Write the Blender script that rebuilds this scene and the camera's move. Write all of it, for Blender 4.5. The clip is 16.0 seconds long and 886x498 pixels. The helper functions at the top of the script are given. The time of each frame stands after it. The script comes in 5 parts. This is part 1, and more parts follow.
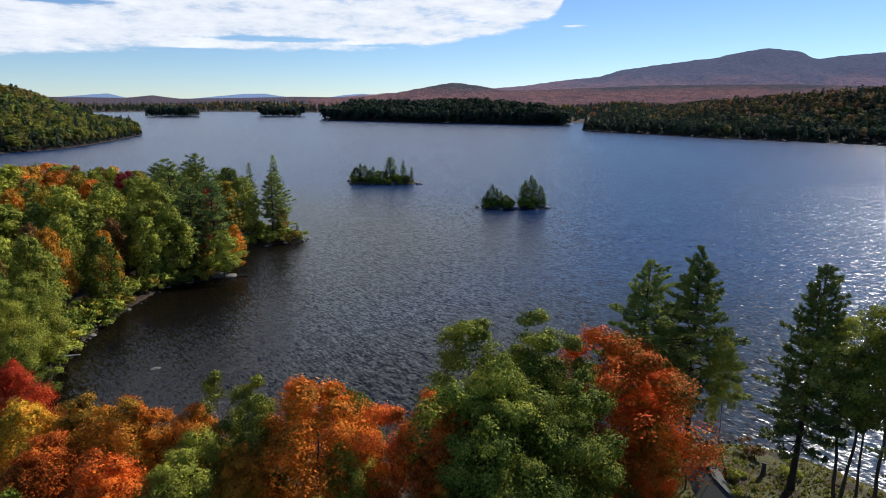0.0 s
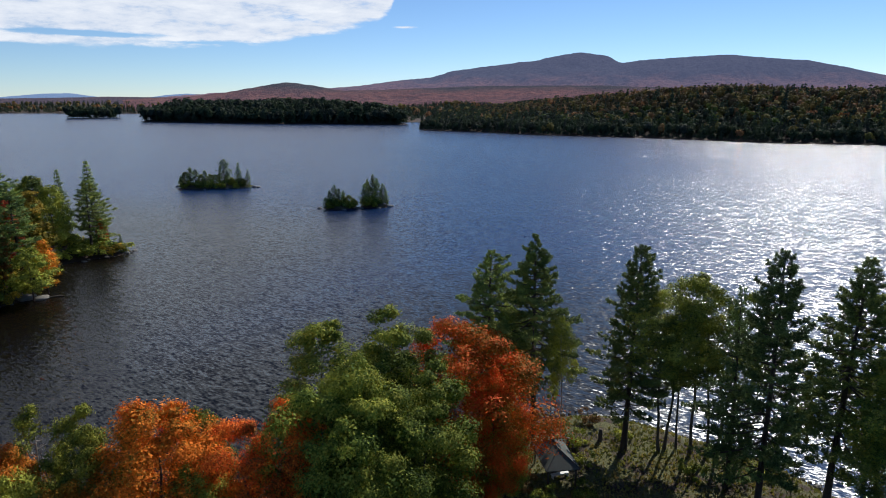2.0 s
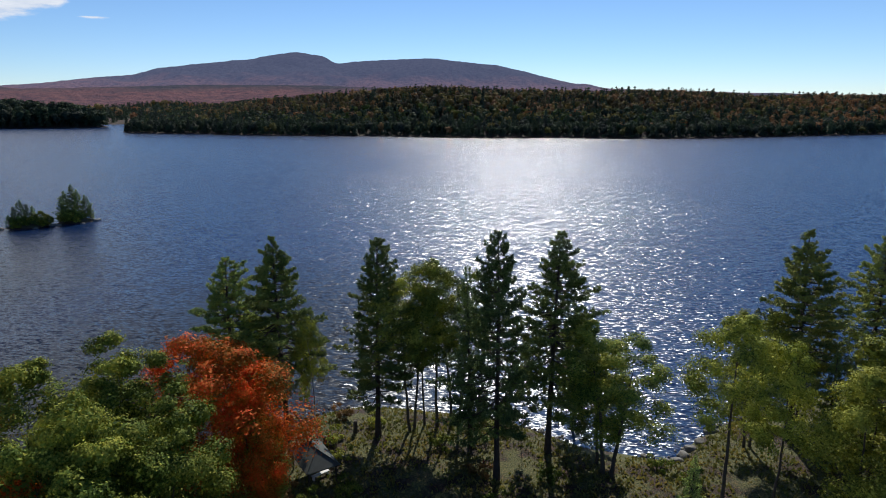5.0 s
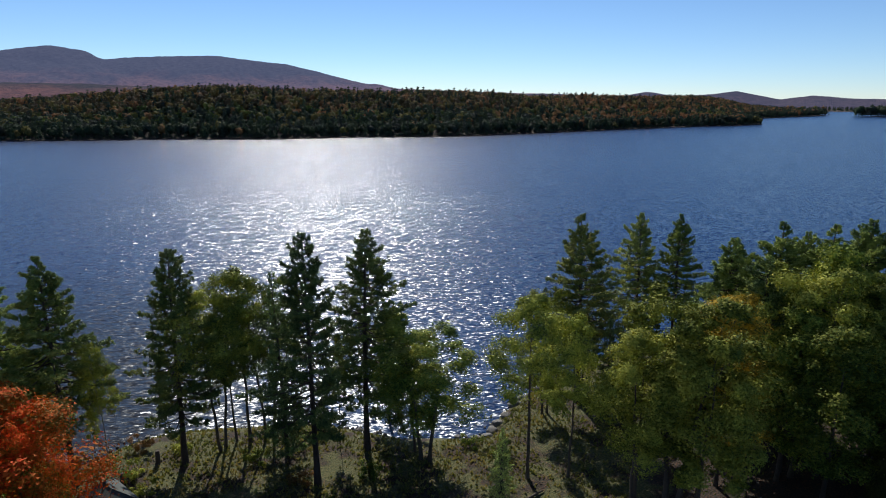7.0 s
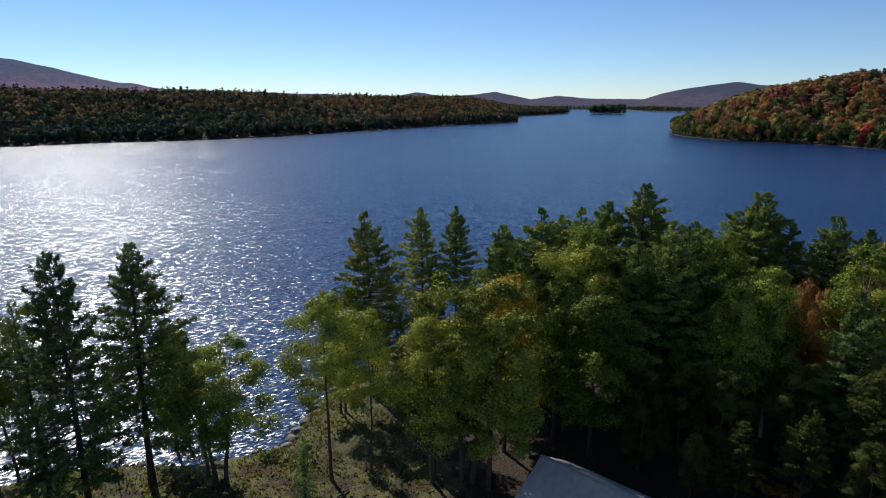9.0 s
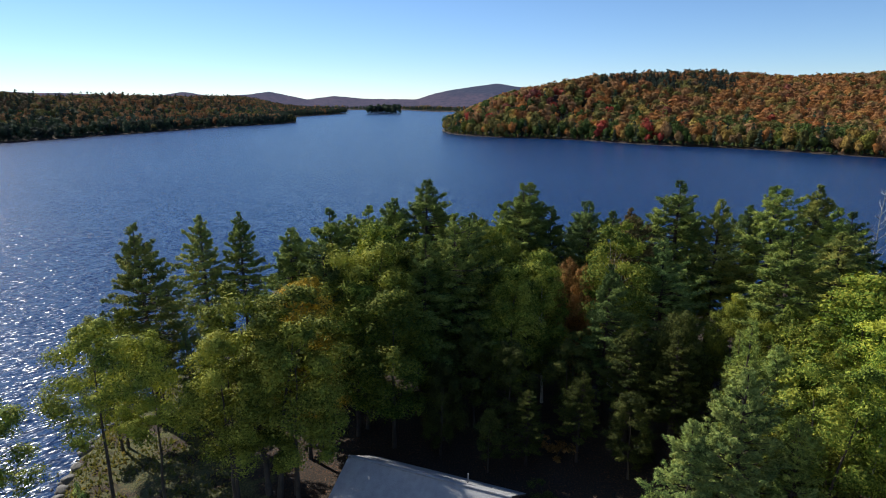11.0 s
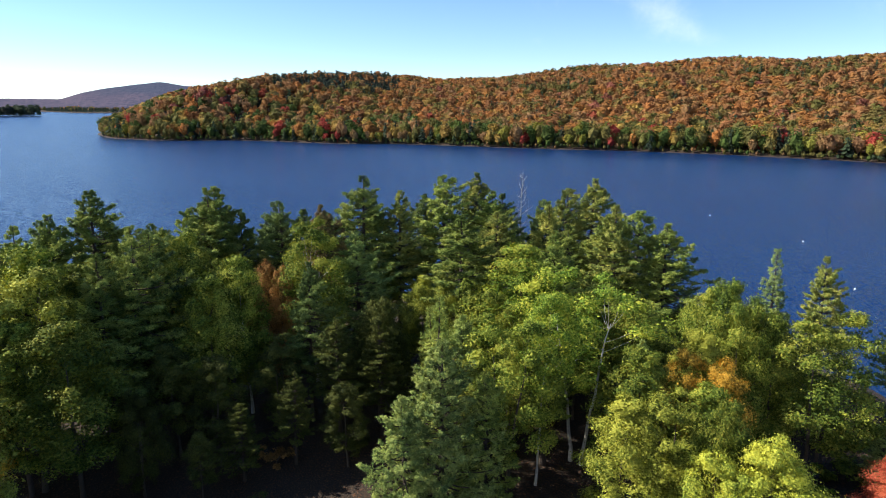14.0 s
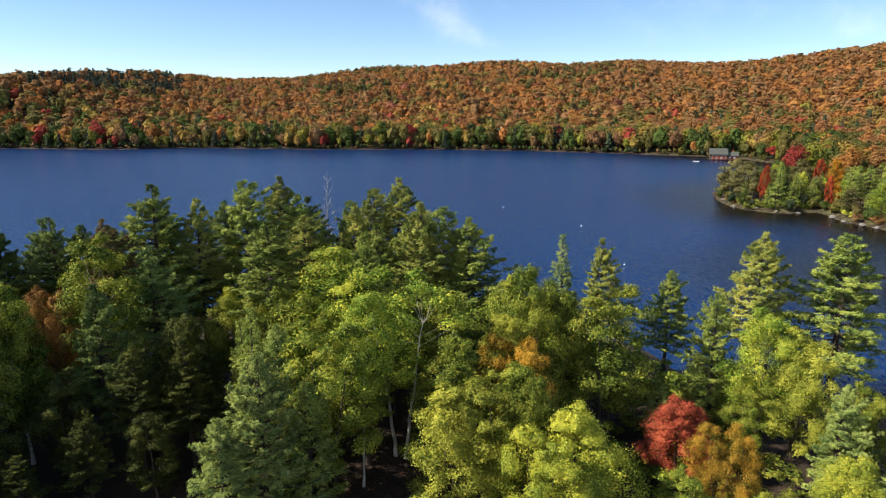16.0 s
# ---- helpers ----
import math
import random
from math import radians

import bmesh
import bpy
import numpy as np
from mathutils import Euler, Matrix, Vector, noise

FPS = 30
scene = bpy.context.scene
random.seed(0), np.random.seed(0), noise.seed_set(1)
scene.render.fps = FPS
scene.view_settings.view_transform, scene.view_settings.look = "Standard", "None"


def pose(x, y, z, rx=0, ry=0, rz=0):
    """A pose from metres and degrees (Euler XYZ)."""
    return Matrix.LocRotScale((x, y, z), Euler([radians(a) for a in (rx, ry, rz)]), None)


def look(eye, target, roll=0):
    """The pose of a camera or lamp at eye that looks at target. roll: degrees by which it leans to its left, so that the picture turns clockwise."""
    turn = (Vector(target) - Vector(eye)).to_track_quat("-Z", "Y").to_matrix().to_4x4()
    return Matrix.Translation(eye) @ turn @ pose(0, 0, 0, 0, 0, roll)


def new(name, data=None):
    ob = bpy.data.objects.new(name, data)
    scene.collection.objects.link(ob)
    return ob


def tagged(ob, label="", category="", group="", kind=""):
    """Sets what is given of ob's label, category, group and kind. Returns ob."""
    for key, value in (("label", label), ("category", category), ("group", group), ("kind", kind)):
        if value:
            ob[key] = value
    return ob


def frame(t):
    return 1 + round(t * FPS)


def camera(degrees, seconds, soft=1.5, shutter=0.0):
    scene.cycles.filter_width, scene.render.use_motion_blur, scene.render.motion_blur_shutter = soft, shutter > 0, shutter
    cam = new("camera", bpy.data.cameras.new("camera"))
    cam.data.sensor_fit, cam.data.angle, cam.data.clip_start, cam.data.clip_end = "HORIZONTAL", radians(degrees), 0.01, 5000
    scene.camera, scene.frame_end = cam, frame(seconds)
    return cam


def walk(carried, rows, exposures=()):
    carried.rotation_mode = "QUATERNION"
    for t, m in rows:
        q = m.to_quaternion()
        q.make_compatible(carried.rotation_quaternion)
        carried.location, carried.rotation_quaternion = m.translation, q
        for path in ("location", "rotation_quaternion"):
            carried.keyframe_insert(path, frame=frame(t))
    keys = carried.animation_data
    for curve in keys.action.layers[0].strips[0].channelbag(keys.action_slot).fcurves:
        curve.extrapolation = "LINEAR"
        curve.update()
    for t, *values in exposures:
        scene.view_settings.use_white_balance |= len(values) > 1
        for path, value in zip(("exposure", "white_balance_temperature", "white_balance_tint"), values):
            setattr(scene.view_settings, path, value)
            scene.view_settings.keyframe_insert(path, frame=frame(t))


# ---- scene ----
# ---- the camera: it hovers 36 m above the lake and turns to the right ----
cam = camera(70.66, 16.0, soft=1.0)
# seconds, place, then yaw, pitch and roll in degrees
PATH = [
    (0.0, 0.04, -0.15, 36.20, 0.00, -13.46, 0.02),
    (0.5, 0.02, -0.13, 36.16, -3.14, -13.47, 0.04),
    (1.0, 0.01, -0.10, 36.10, -7.00, -13.44, 0.03),
    (1.5, -0.02, -0.06, 36.04, -10.62, -13.44, 0.00),
    (2.0, -0.04, -0.03, 35.98, -14.51, -13.46, -0.04),
    (2.5, -0.07, 0.02, 35.93, -18.42, -13.44, -0.05),
    (3.0, -0.10, 0.05, 35.88, -22.34, -13.46, -0.02),
    (3.5, -0.13, 0.09, 35.84, -26.33, -13.45, -0.06),
    (6.0, -0.26, 0.18, 35.86, -48.04, -13.49, 0.11),
    (6.5, -0.28, 0.18, 35.83, -52.62, -13.49, 0.08),
    (7.0, -0.29, 0.16, 35.81, -57.38, -13.47, 0.04),
    (7.5, -0.29, 0.12, 35.78, -62.27, -13.44, 0.01),
    (8.0, -0.27, 0.06, 35.76, -67.18, -13.42, -0.02),
    (8.5, -0.25, 0.01, 35.73, -72.15, -13.45, -0.05),
    (9.0, -0.21, -0.03, 35.70, -77.22, -13.45, -0.07),
    (11.5, -0.19, 0.21, 35.71, -101.81, -13.45, -0.04),
    (12.0, -0.13, 0.24, 35.67, -106.72, -13.45, -0.04),
    (12.5, -0.06, 0.27, 35.64, -111.61, -13.47, -0.02),
    (13.0, 0.01, 0.31, 35.61, -116.32, -13.46, -0.02),
    (13.5, 0.08, 0.35, 35.59, -120.91, -13.45, 0.00),
    (14.0, 0.15, 0.39, 35.58, -125.38, -13.45, 0.03),
    (14.5, 0.22, 0.43, 35.59, -129.93, -13.45, 0.02),
    (15.0, 0.29, 0.45, 35.61, -134.46, -13.44, 0.01),
    (15.5, 0.36, 0.46, 35.63, -138.94, -13.44, -0.03),
    (16.0, 0.44, 0.45, 35.65, -143.33, -13.41, -0.07),
]
walk(cam, [(t, pose(x, y, z, 90 + p, 0, w) @ pose(0, 0, 0, 0, 0, r)) for t, x, y, z, w, p, r in PATH],
     exposures=[(0.0, 0.15, 6150, 10), (3.5, -0.05, 6000, 10), (9.0, 0.0, 6000, 10), (11.3, 0.4, 6100, 10), (12.5, 0.58, 6150, 10),
                (14.0, 0.95, 6350, 10), (15.5, 1.02, 6550, 10), (16.0, 0.84, 6750, 10)])

# ---- sky and sun ----
SUN_AZ, SUN_EL = radians(46.0), radians(38.0)
world = bpy.data.worlds.new("world")
scene.world = world
world.use_nodes = True
wn = world.node_tree.nodes
sky = wn.new("ShaderNodeTexSky")
sky.sky_type, sky.sun_disc = "NISHITA", False
sky.sun_elevation, sky.sun_rotation = SUN_EL, SUN_AZ
sky.altitude, sky.air_density, sky.dust_density, sky.ozone_density = 2200.0, 1.0, 0.0, 5.0
world.node_tree.links.new(sky.outputs["Color"], wn["Background"].inputs["Color"])
wn["Background"].inputs["Strength"].default_value = 0.098

sun_data = bpy.data.lights.new("sun", "SUN")
sun_data.energy, sun_data.angle, sun_data.color = 5.0, radians(0.53), (1.0, 0.91, 0.77)
sun = new("sun", sun_data)
sun.matrix_world = look((300 * math.cos(SUN_EL) * math.sin(SUN_AZ), 300 * math.cos(SUN_EL) * math.cos(SUN_AZ),
                         300 * math.sin(SUN_EL)), (0, 0, 0))


# ---- materials ----
def material(name):
    m = bpy.data.materials.new(name)
    m.use_nodes = True
    return m, m.node_tree.nodes, m.node_tree.links, m.node_tree.nodes["Principled BSDF"]


def ramp_node(n, stops):
    r = n.new("ShaderNodeValToRGB")
    r.color_ramp.elements[0].position, r.color_ramp.elements[0].color = stops[0][0], (*stops[0][1], 1)
    r.color_ramp.elements[1].position, r.color_ramp.elements[1].color = stops[-1][0], (*stops[-1][1], 1)
    for p, c in stops[1:-1]:
        r.color_ramp.elements.new(p).color = (*c, 1)
    return r


def noise_node(n, l, scale, detail=3.0, vector=None, rough=0.5):
    t = n.new("ShaderNodeTexNoise")
    t.inputs["Scale"].default_value, t.inputs["Detail"].default_value = scale, detail
    t.inputs["Roughness"].default_value = rough
    if vector is not None:
        l.new(vector, t.inputs["Vector"])
    return t


def mix_node(n, l, a, b, fac, mode="MIX"):
    m = n.new("ShaderNodeMix")
    m.data_type, m.blend_type = "RGBA", mode
    for socket, value in ((m.inputs[6], a), (m.inputs[7], b), (m.inputs[0], fac)):
        if isinstance(value, bpy.types.NodeSocket):
            l.new(value, socket)
        elif isinstance(value, tuple):
            socket.default_value = (*value, 1)
        else:
            socket.default_value = value
    return m.outputs[2]


def plain_material(name, dark, light, scale, rough=0.8, bump=0.0, metal=0.0):
    """Two tones mixed by coarse and fine noise, with a little relief."""
    m, n, l, b = material(name)
    co = n.new("ShaderNodeTexCoord").outputs["Object"]
    big, fine = noise_node(n, l, scale, 4, co), noise_node(n, l, scale * 9, 3, co)
    r = ramp_node(n, [(0.3, dark), (0.7, light)])
    l.new(mix_node(n, l, big.outputs["Color"], fine.outputs["Color"], 0.45), r.inputs[0])
    l.new(r.outputs[0], b.inputs["Base Color"])
    b.inputs["Roughness"].default_value, b.inputs["Metallic"].default_value = rough, metal
    if bump:
        k = n.new("ShaderNodeBump")
        k.inputs["Distance"].default_value = bump
        l.new(fine.outputs[0], k.inputs["Height"])
        l.new(k.outputs[0], b.inputs["Normal"])
    return m


def leaf_material(name, stops, patch=0.35, gloss=0.75, through_light=0.3):
    """Leaves: the colour goes from spray to spray and from leaf to leaf; some light passes through."""
    m, n, l, b = material(name)
    co, geo, ob = n.new("ShaderNodeTexCoord"), n.new("ShaderNodeNewGeometry"), n.new("ShaderNodeObjectInfo")
    shift = n.new("ShaderNodeVectorMath")
    shift.operation = "SCALE"
    shift.inputs[0].default_value = (37, 11, 23)
    l.new(ob.outputs["Random"], shift.inputs["Scale"])
    add = n.new("ShaderNodeVectorMath")
    l.new(co.outputs["Object"], add.inputs[0])
    l.new(shift.outputs[0], add.inputs[1])
    spray = noise_node(n, l, patch, 2, add.outputs[0])
    mixed = mix_node(n, l, spray.outputs["Color"], geo.outputs["Random Per Island"], 0.24)
    bright = n.new("ShaderNodeRGBToBW")
    l.new(mixed, bright.inputs[0])
    r = ramp_node(n, stops)
    l.new(bright.outputs[0], r.inputs[0])
    hsv = n.new("ShaderNodeHueSaturation")
    val = n.new("ShaderNodeMapRange")
    val.inputs["To Min"].default_value, val.inputs["To Max"].default_value = 0.68, 1.26
    l.new(ob.outputs["Random"], val.inputs["Value"])
    l.new(val.outputs[0], hsv.inputs["Value"])
    l.new(r.outputs[0], hsv.inputs["Color"])
    l.new(hsv.outputs[0], b.inputs["Base Color"])
    b.inputs["Roughness"].default_value = gloss
    b.inputs["Specular IOR Level"].default_value = 0.12
    t = n.new("ShaderNodeBsdfTranslucent")
    l.new(mix_node(n, l, hsv.outputs[0], (1.25, 1.15, 0.7), 1.0, "MULTIPLY"), t.inputs["Color"])
    s = n.new("ShaderNodeMixShader")
    s.inputs[0].default_value = through_light
    l.new(b.outputs[0], s.inputs[1])
    l.new(t.outputs[0], s.inputs[2])
    l.new(s.outputs[0], n["Material Output"].inputs["Surface"])
    return m


def far_leaf_material(name):
    """Far woods: each tree carries its own leaf colour, broken up from spray to spray."""
    m, n, l, b = material(name)
    at = n.new("ShaderNodeAttribute")
    at.attribute_name = "leaf_colour"
    geo = n.new("ShaderNodeNewGeometry")
    val = n.new("ShaderNodeMapRange")
    val.inputs["To Min"].default_value, val.inputs["To Max"].default_value = 0.84, 1.16
    l.new(geo.outputs["Random Per Island"], val.inputs["Value"])
    clump = noise_node(n, l, 0.55, 4, n.new("ShaderNodeTexCoord").outputs["Object"], 0.7)
    mottle = n.new("ShaderNodeMapRange")
    for socket, value in zip(("From Min", "From Max", "To Min", "To Max"), (0.32, 0.68, 0.84, 1.18)):
        mottle.inputs[socket].default_value = value
    l.new(clump.outputs[0], mottle.inputs["Value"])
    both = n.new("ShaderNodeMath")
    both.operation = "MULTIPLY"
    l.new(val.outputs[0], both.inputs[0])
    l.new(mottle.outputs[0], both.inputs[1])
    puff = n.new("ShaderNodeBump")
    puff.inputs["Distance"].default_value = 1.6
    l.new(clump.outputs[0], puff.inputs["Height"])
    l.new(puff.outputs[0], b.inputs["Normal"])
    hsv = n.new("ShaderNodeHueSaturation")
    l.new(both.outputs[0], hsv.inputs["Value"])
    l.new(at.outputs["Color"], hsv.inputs["Color"])
    l.new(hsv.outputs[0], b.inputs["Base Color"])
    b.inputs["Roughness"].default_value = 0.7
    b.inputs["Specular IOR Level"].default_value = 0.05
    t = n.new("ShaderNodeBsdfTranslucent")
    l.new(hsv.outputs[0], t.inputs["Color"])
    s = n.new("ShaderNodeMixShader")
    s.inputs[0].default_value = 0.24
    l.new(b.outputs[0], s.inputs[1])
    l.new(t.outputs[0], s.inputs[2])
    l.new(s.outputs[0], n["Material Output"].inputs["Surface"])
    return m


WIND = radians(46)


def water_material():
    m, n, l, b = material("lake_water")
    co = n.new("ShaderNodeTexCoord").outputs["Object"]
    # the wind comes down the sun's bearing: crests lie across it
    aim = n.new("ShaderNodeMapping")
    aim.inputs["Rotation"].default_value = (0, 0, WIND)
    l.new(co, aim.inputs["Vector"])
    turn = n.new("ShaderNodeMapping")
    turn.inputs["Scale"].default_value = (0.38, 1.0, 1.0)
    l.new(aim.outputs[0], turn.inputs["Vector"])
    # wavelets of three sizes, each tilting the surface; steeper along the wind than across it
    tilt = None
    for size, steep in ((0.45, 0.16), (1.5, 0.9), (3.6, 1.35)):
        wave = noise_node(n, l, size, 1.5, turn.outputs[0])
        slope = n.new("ShaderNodeVectorMath")
        slope.operation = "MULTIPLY_ADD"
        l.new(wave.outputs["Color"], slope.inputs[0])
        slope.inputs[1].default_value = (steep * 0.92, steep, 0)
        slope.inputs[2].default_value = (-steep * 0.46, -steep * 0.5, 0)
        if tilt is None:
            tilt = slope.outputs[0]
        else:
            add = n.new("ShaderNodeVectorMath")
            l.new(tilt, add.inputs[0])
            l.new(slope.outputs[0], add.inputs[1])
            tilt = add.outputs[0]
    # gusts leave calmer and rougher patches
    gust = noise_node(n, l, 0.012, 3, co)
    calm = n.new("ShaderNodeMapRange")
    for socket, value in zip(("From Min", "From Max", "To Min", "To Max"), (0.3, 0.7, 0.8, 1.12)):
        calm.inputs[socket].default_value = value
    l.new(gust.outputs[0], calm.inputs["Value"])
    ruffled = n.new("ShaderNodeVectorMath")
    ruffled.operation = "SCALE"
    l.new(tilt, ruffled.inputs[0])
    # the lee of the bay lies calmer
    lee = n.new("ShaderNodeAttribute")
    lee.attribute_name = "shallow"
    still = n.new("ShaderNodeMapRange")
    still.inputs["To Min"].default_value, still.inputs["To Max"].default_value = 1.0, 0.55
    l.new(lee.outputs["Fac"], still.inputs["Value"])
    sheltered = n.new("ShaderNodeMath")
    sheltered.operation = "MULTIPLY"
    l.new(calm.outputs[0], sheltered.inputs[0])
    l.new(still.outputs[0], sheltered.inputs[1])
    l.new(sheltered.outputs[0], ruffled.inputs["Scale"])
    back = n.new("ShaderNodeMapping")
    back.vector_type = "VECTOR"
    back.inputs["Rotation"].default_value = (0, 0, -WIND)
    l.new(ruffled.outputs[0], back.inputs["Vector"])
    up = n.new("ShaderNodeVectorMath")
    l.new(back.outputs[0], up.inputs[0])
    up.inputs[1].default_value = (0, 0, 1)
    even = n.new("ShaderNodeVectorMath")
    even.operation = "NORMALIZE"
    l.new(up.outputs[0], even.inputs[0])
    l.new(even.outputs[0], b.inputs["Normal"])
    # brown shallows, blackened further: dark reflections of bay and cove put into the colour
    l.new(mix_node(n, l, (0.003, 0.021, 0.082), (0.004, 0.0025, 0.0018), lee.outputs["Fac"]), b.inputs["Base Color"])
    b.inputs["Roughness"].default_value = 0.26
    b.inputs["Specular IOR Level"].default_value = 0.46
    b.inputs["Specular Tint"].default_value = (0.78, 0.9, 1.0, 1)
    b.inputs["IOR"].default_value = 1.333
    return m


def ground_material():
    """Dry grass, pine litter and fallen leaves; wet stones by the water."""
    m, n, l, b = material("forest_ground")
    co = n.new("ShaderNodeTexCoord").outputs["Object"]
    mid, fine = noise_node(n, l, 0.5, 4, co), noise_node(n, l, 6.0, 3, co)
    grass = ramp_node(n, [(0.3, (0.035, 0.045, 0.012)), (0.5, (0.075, 0.08, 0.022)), (0.7, (0.15, 0.12, 0.04))])
    # brown litter, its tone lowered further to put the wood's shade into it
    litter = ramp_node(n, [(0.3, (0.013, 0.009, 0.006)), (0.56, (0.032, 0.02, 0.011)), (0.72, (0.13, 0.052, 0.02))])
    l.new(fine.outputs[0], grass.inputs[0])
    l.new(fine.outputs[0], litter.inputs[0])
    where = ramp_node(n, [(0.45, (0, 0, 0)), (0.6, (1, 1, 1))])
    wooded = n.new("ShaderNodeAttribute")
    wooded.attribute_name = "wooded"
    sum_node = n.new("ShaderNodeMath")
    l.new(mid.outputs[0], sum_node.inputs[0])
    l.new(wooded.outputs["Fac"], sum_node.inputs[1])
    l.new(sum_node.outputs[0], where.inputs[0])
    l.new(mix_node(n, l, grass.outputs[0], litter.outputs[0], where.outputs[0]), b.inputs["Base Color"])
    b.inputs["Roughness"].default_value = 0.95
    k = n.new("ShaderNodeBump")
    k.inputs["Distance"].default_value = 0.15
    l.new(fine.outputs[0], k.inputs["Height"])
    l.new(k.outputs[0], b.inputs["Normal"])
    return m


def mountain_material(name, low, high, line, blur, haze, glow):
    """Wooded slopes under painted haze, kilometres off: autumn hardwoods below, dark spruce above."""
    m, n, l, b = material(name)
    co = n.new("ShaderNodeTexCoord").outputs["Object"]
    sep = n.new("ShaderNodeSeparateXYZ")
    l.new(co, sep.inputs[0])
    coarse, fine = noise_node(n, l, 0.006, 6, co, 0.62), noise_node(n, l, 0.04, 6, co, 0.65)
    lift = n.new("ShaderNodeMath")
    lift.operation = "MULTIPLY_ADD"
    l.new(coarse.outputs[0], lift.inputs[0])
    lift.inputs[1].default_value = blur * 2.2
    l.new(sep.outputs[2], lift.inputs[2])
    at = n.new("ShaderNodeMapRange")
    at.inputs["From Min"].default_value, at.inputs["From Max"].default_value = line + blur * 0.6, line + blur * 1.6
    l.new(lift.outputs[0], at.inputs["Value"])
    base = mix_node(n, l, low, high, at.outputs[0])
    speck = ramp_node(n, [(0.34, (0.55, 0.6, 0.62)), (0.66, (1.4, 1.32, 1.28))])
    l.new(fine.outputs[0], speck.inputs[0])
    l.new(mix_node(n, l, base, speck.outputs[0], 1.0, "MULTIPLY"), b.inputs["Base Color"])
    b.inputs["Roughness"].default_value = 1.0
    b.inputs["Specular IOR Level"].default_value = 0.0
    # distance haze is painted on as bluish emission; the slopes are no light source
    b.inputs["Emission Color"].default_value = (*haze, 1)
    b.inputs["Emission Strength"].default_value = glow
    k = n.new("ShaderNodeBump")
    k.inputs["Distance"].default_value = 22.0
    l.new(fine.outputs[0], k.inputs["Height"])
    l.new(k.outputs[0], b.inputs["Normal"])
    return m


def cloud_material(name, scale, low, high, thick, stretch, slant=0.0):
    m, n, l, b = material(name)
    co = n.new("ShaderNodeUVMap").outputs[0]
    turn = n.new("ShaderNodeMapping")
    turn.inputs["Scale"].default_value = stretch
    turn.inputs["Rotation"].default_value = (0, 0, slant)
    l.new(co, turn.inputs["Vector"])
    t = noise_node(n, l, scale, 7, turn.outputs[0], 0.66)
    at = n.new("ShaderNodeAttribute")
    at.attribute_name = "cover"
    add = n.new("ShaderNodeMath")
    l.new(t.outputs[0], add.inputs[0])
    l.new(at.outputs["Fac"], add.inputs[1])
    mr = n.new("ShaderNodeMapRange")
    mr.interpolation_type = "SMOOTHSTEP"
    mr.inputs["From Min"].default_value, mr.inputs["From Max"].default_value = low, high
    mr.inputs["To Max"].default_value = thick
    l.new(add.outputs[0], mr.inputs["Value"])
    e, tr, s = n.new("ShaderNodeEmission"), n.new("ShaderNodeBsdfTransparent"), n.new("ShaderNodeMixShader")
    shade = ramp_node(n, [(0.35, (0.72, 0.77, 0.86)), (0.65, (1.0, 1.0, 1.0))])
    l.new(t.outputs[0], shade.inputs[0])
    l.new(shade.outputs[0], e.inputs["Color"])
    e.inputs["Strength"].default_value = 0.9
    l.new(mr.outputs[0], s.inputs[0])
    l.new(tr.outputs[0], s.inputs[1])
    l.new(e.outputs[0], s.inputs[2])
    l.new(s.outputs[0], n["Material Output"].inputs["Surface"])
    return m


WATER, GROUND = water_material(), ground_material()


# ---- the lie of the land: shorelines as (bearing in degrees, metres) round the point below the camera ----
def polar(points):
    return [(d * math.sin(radians(a)), d * math.cos(radians(a))) for a, d in points]


def smooth_loop(points, steps=6):
    """A closed Catmull-Rom curve."""
    p = np.array(points)
    a, b, c, d = np.roll(p, 1, 0), p, np.roll(p, -1, 0), np.roll(p, -2, 0)
    t = np.linspace(0, 1, steps, endpoint=False)[:, None, None]
    q = 0.5 * (2 * b + (c - a) * t + (2 * a - 5 * b + 4 * c - d) * t * t + (3 * b - a - 3 * c + d) * t ** 3)
    return q.transpose(1, 0, 2).reshape(-1, 2)


def oval(bearing, far, wide, deep, n=10):
    """An island's shore, wide across the view."""
    a = radians(bearing)
    cx, cy = far * math.sin(a), far * math.cos(a)
    return [(cx + wide * math.cos(k) * math.cos(a) + deep * math.sin(k) * math.sin(a),
             cy - wide * math.cos(k) * math.sin(a) + deep * math.sin(k) * math.cos(a))
            for k in (i * 2 * math.pi / n for i in range(n))]


NEAR = polar([(-12.7, 165), (-15, 172), (-20, 195), (-28, 215), (-40, 235), (-52, 330), (-65, 1100), (-100, 1500), (-135, 1500), (-152, 400),
              (-165, 150), (-178, 92), (178, 86), (171, 84), (165, 84), (160, 92), (145, 99), (130, 106), (115, 112), (100, 112),
              (86, 105), (77, 94), (71, 82), (66, 73), (63, 66), (61, 61.5), (54, 61), (49, 63), (43.8, 66), (38.4, 67), (30.3, 69),
              (24.2, 66), (14, 60), (3, 57), (-8, 56), (-20, 57), (-30, 66), (-35, 82), (-33.2, 99), (-30.7, 109), (-27.8, 120), (-24.5, 131),
              (-20.9, 134), (-20.3, 150), (-18, 160)])
LEFT_HILL = polar([(-26, 706), (-25.6, 760), (-28, 1000), (-40, 1700), (-62, 1700), (-60, 420), (-45, 465), (-36, 520), (-32.6, 542), (-29.6, 583)])
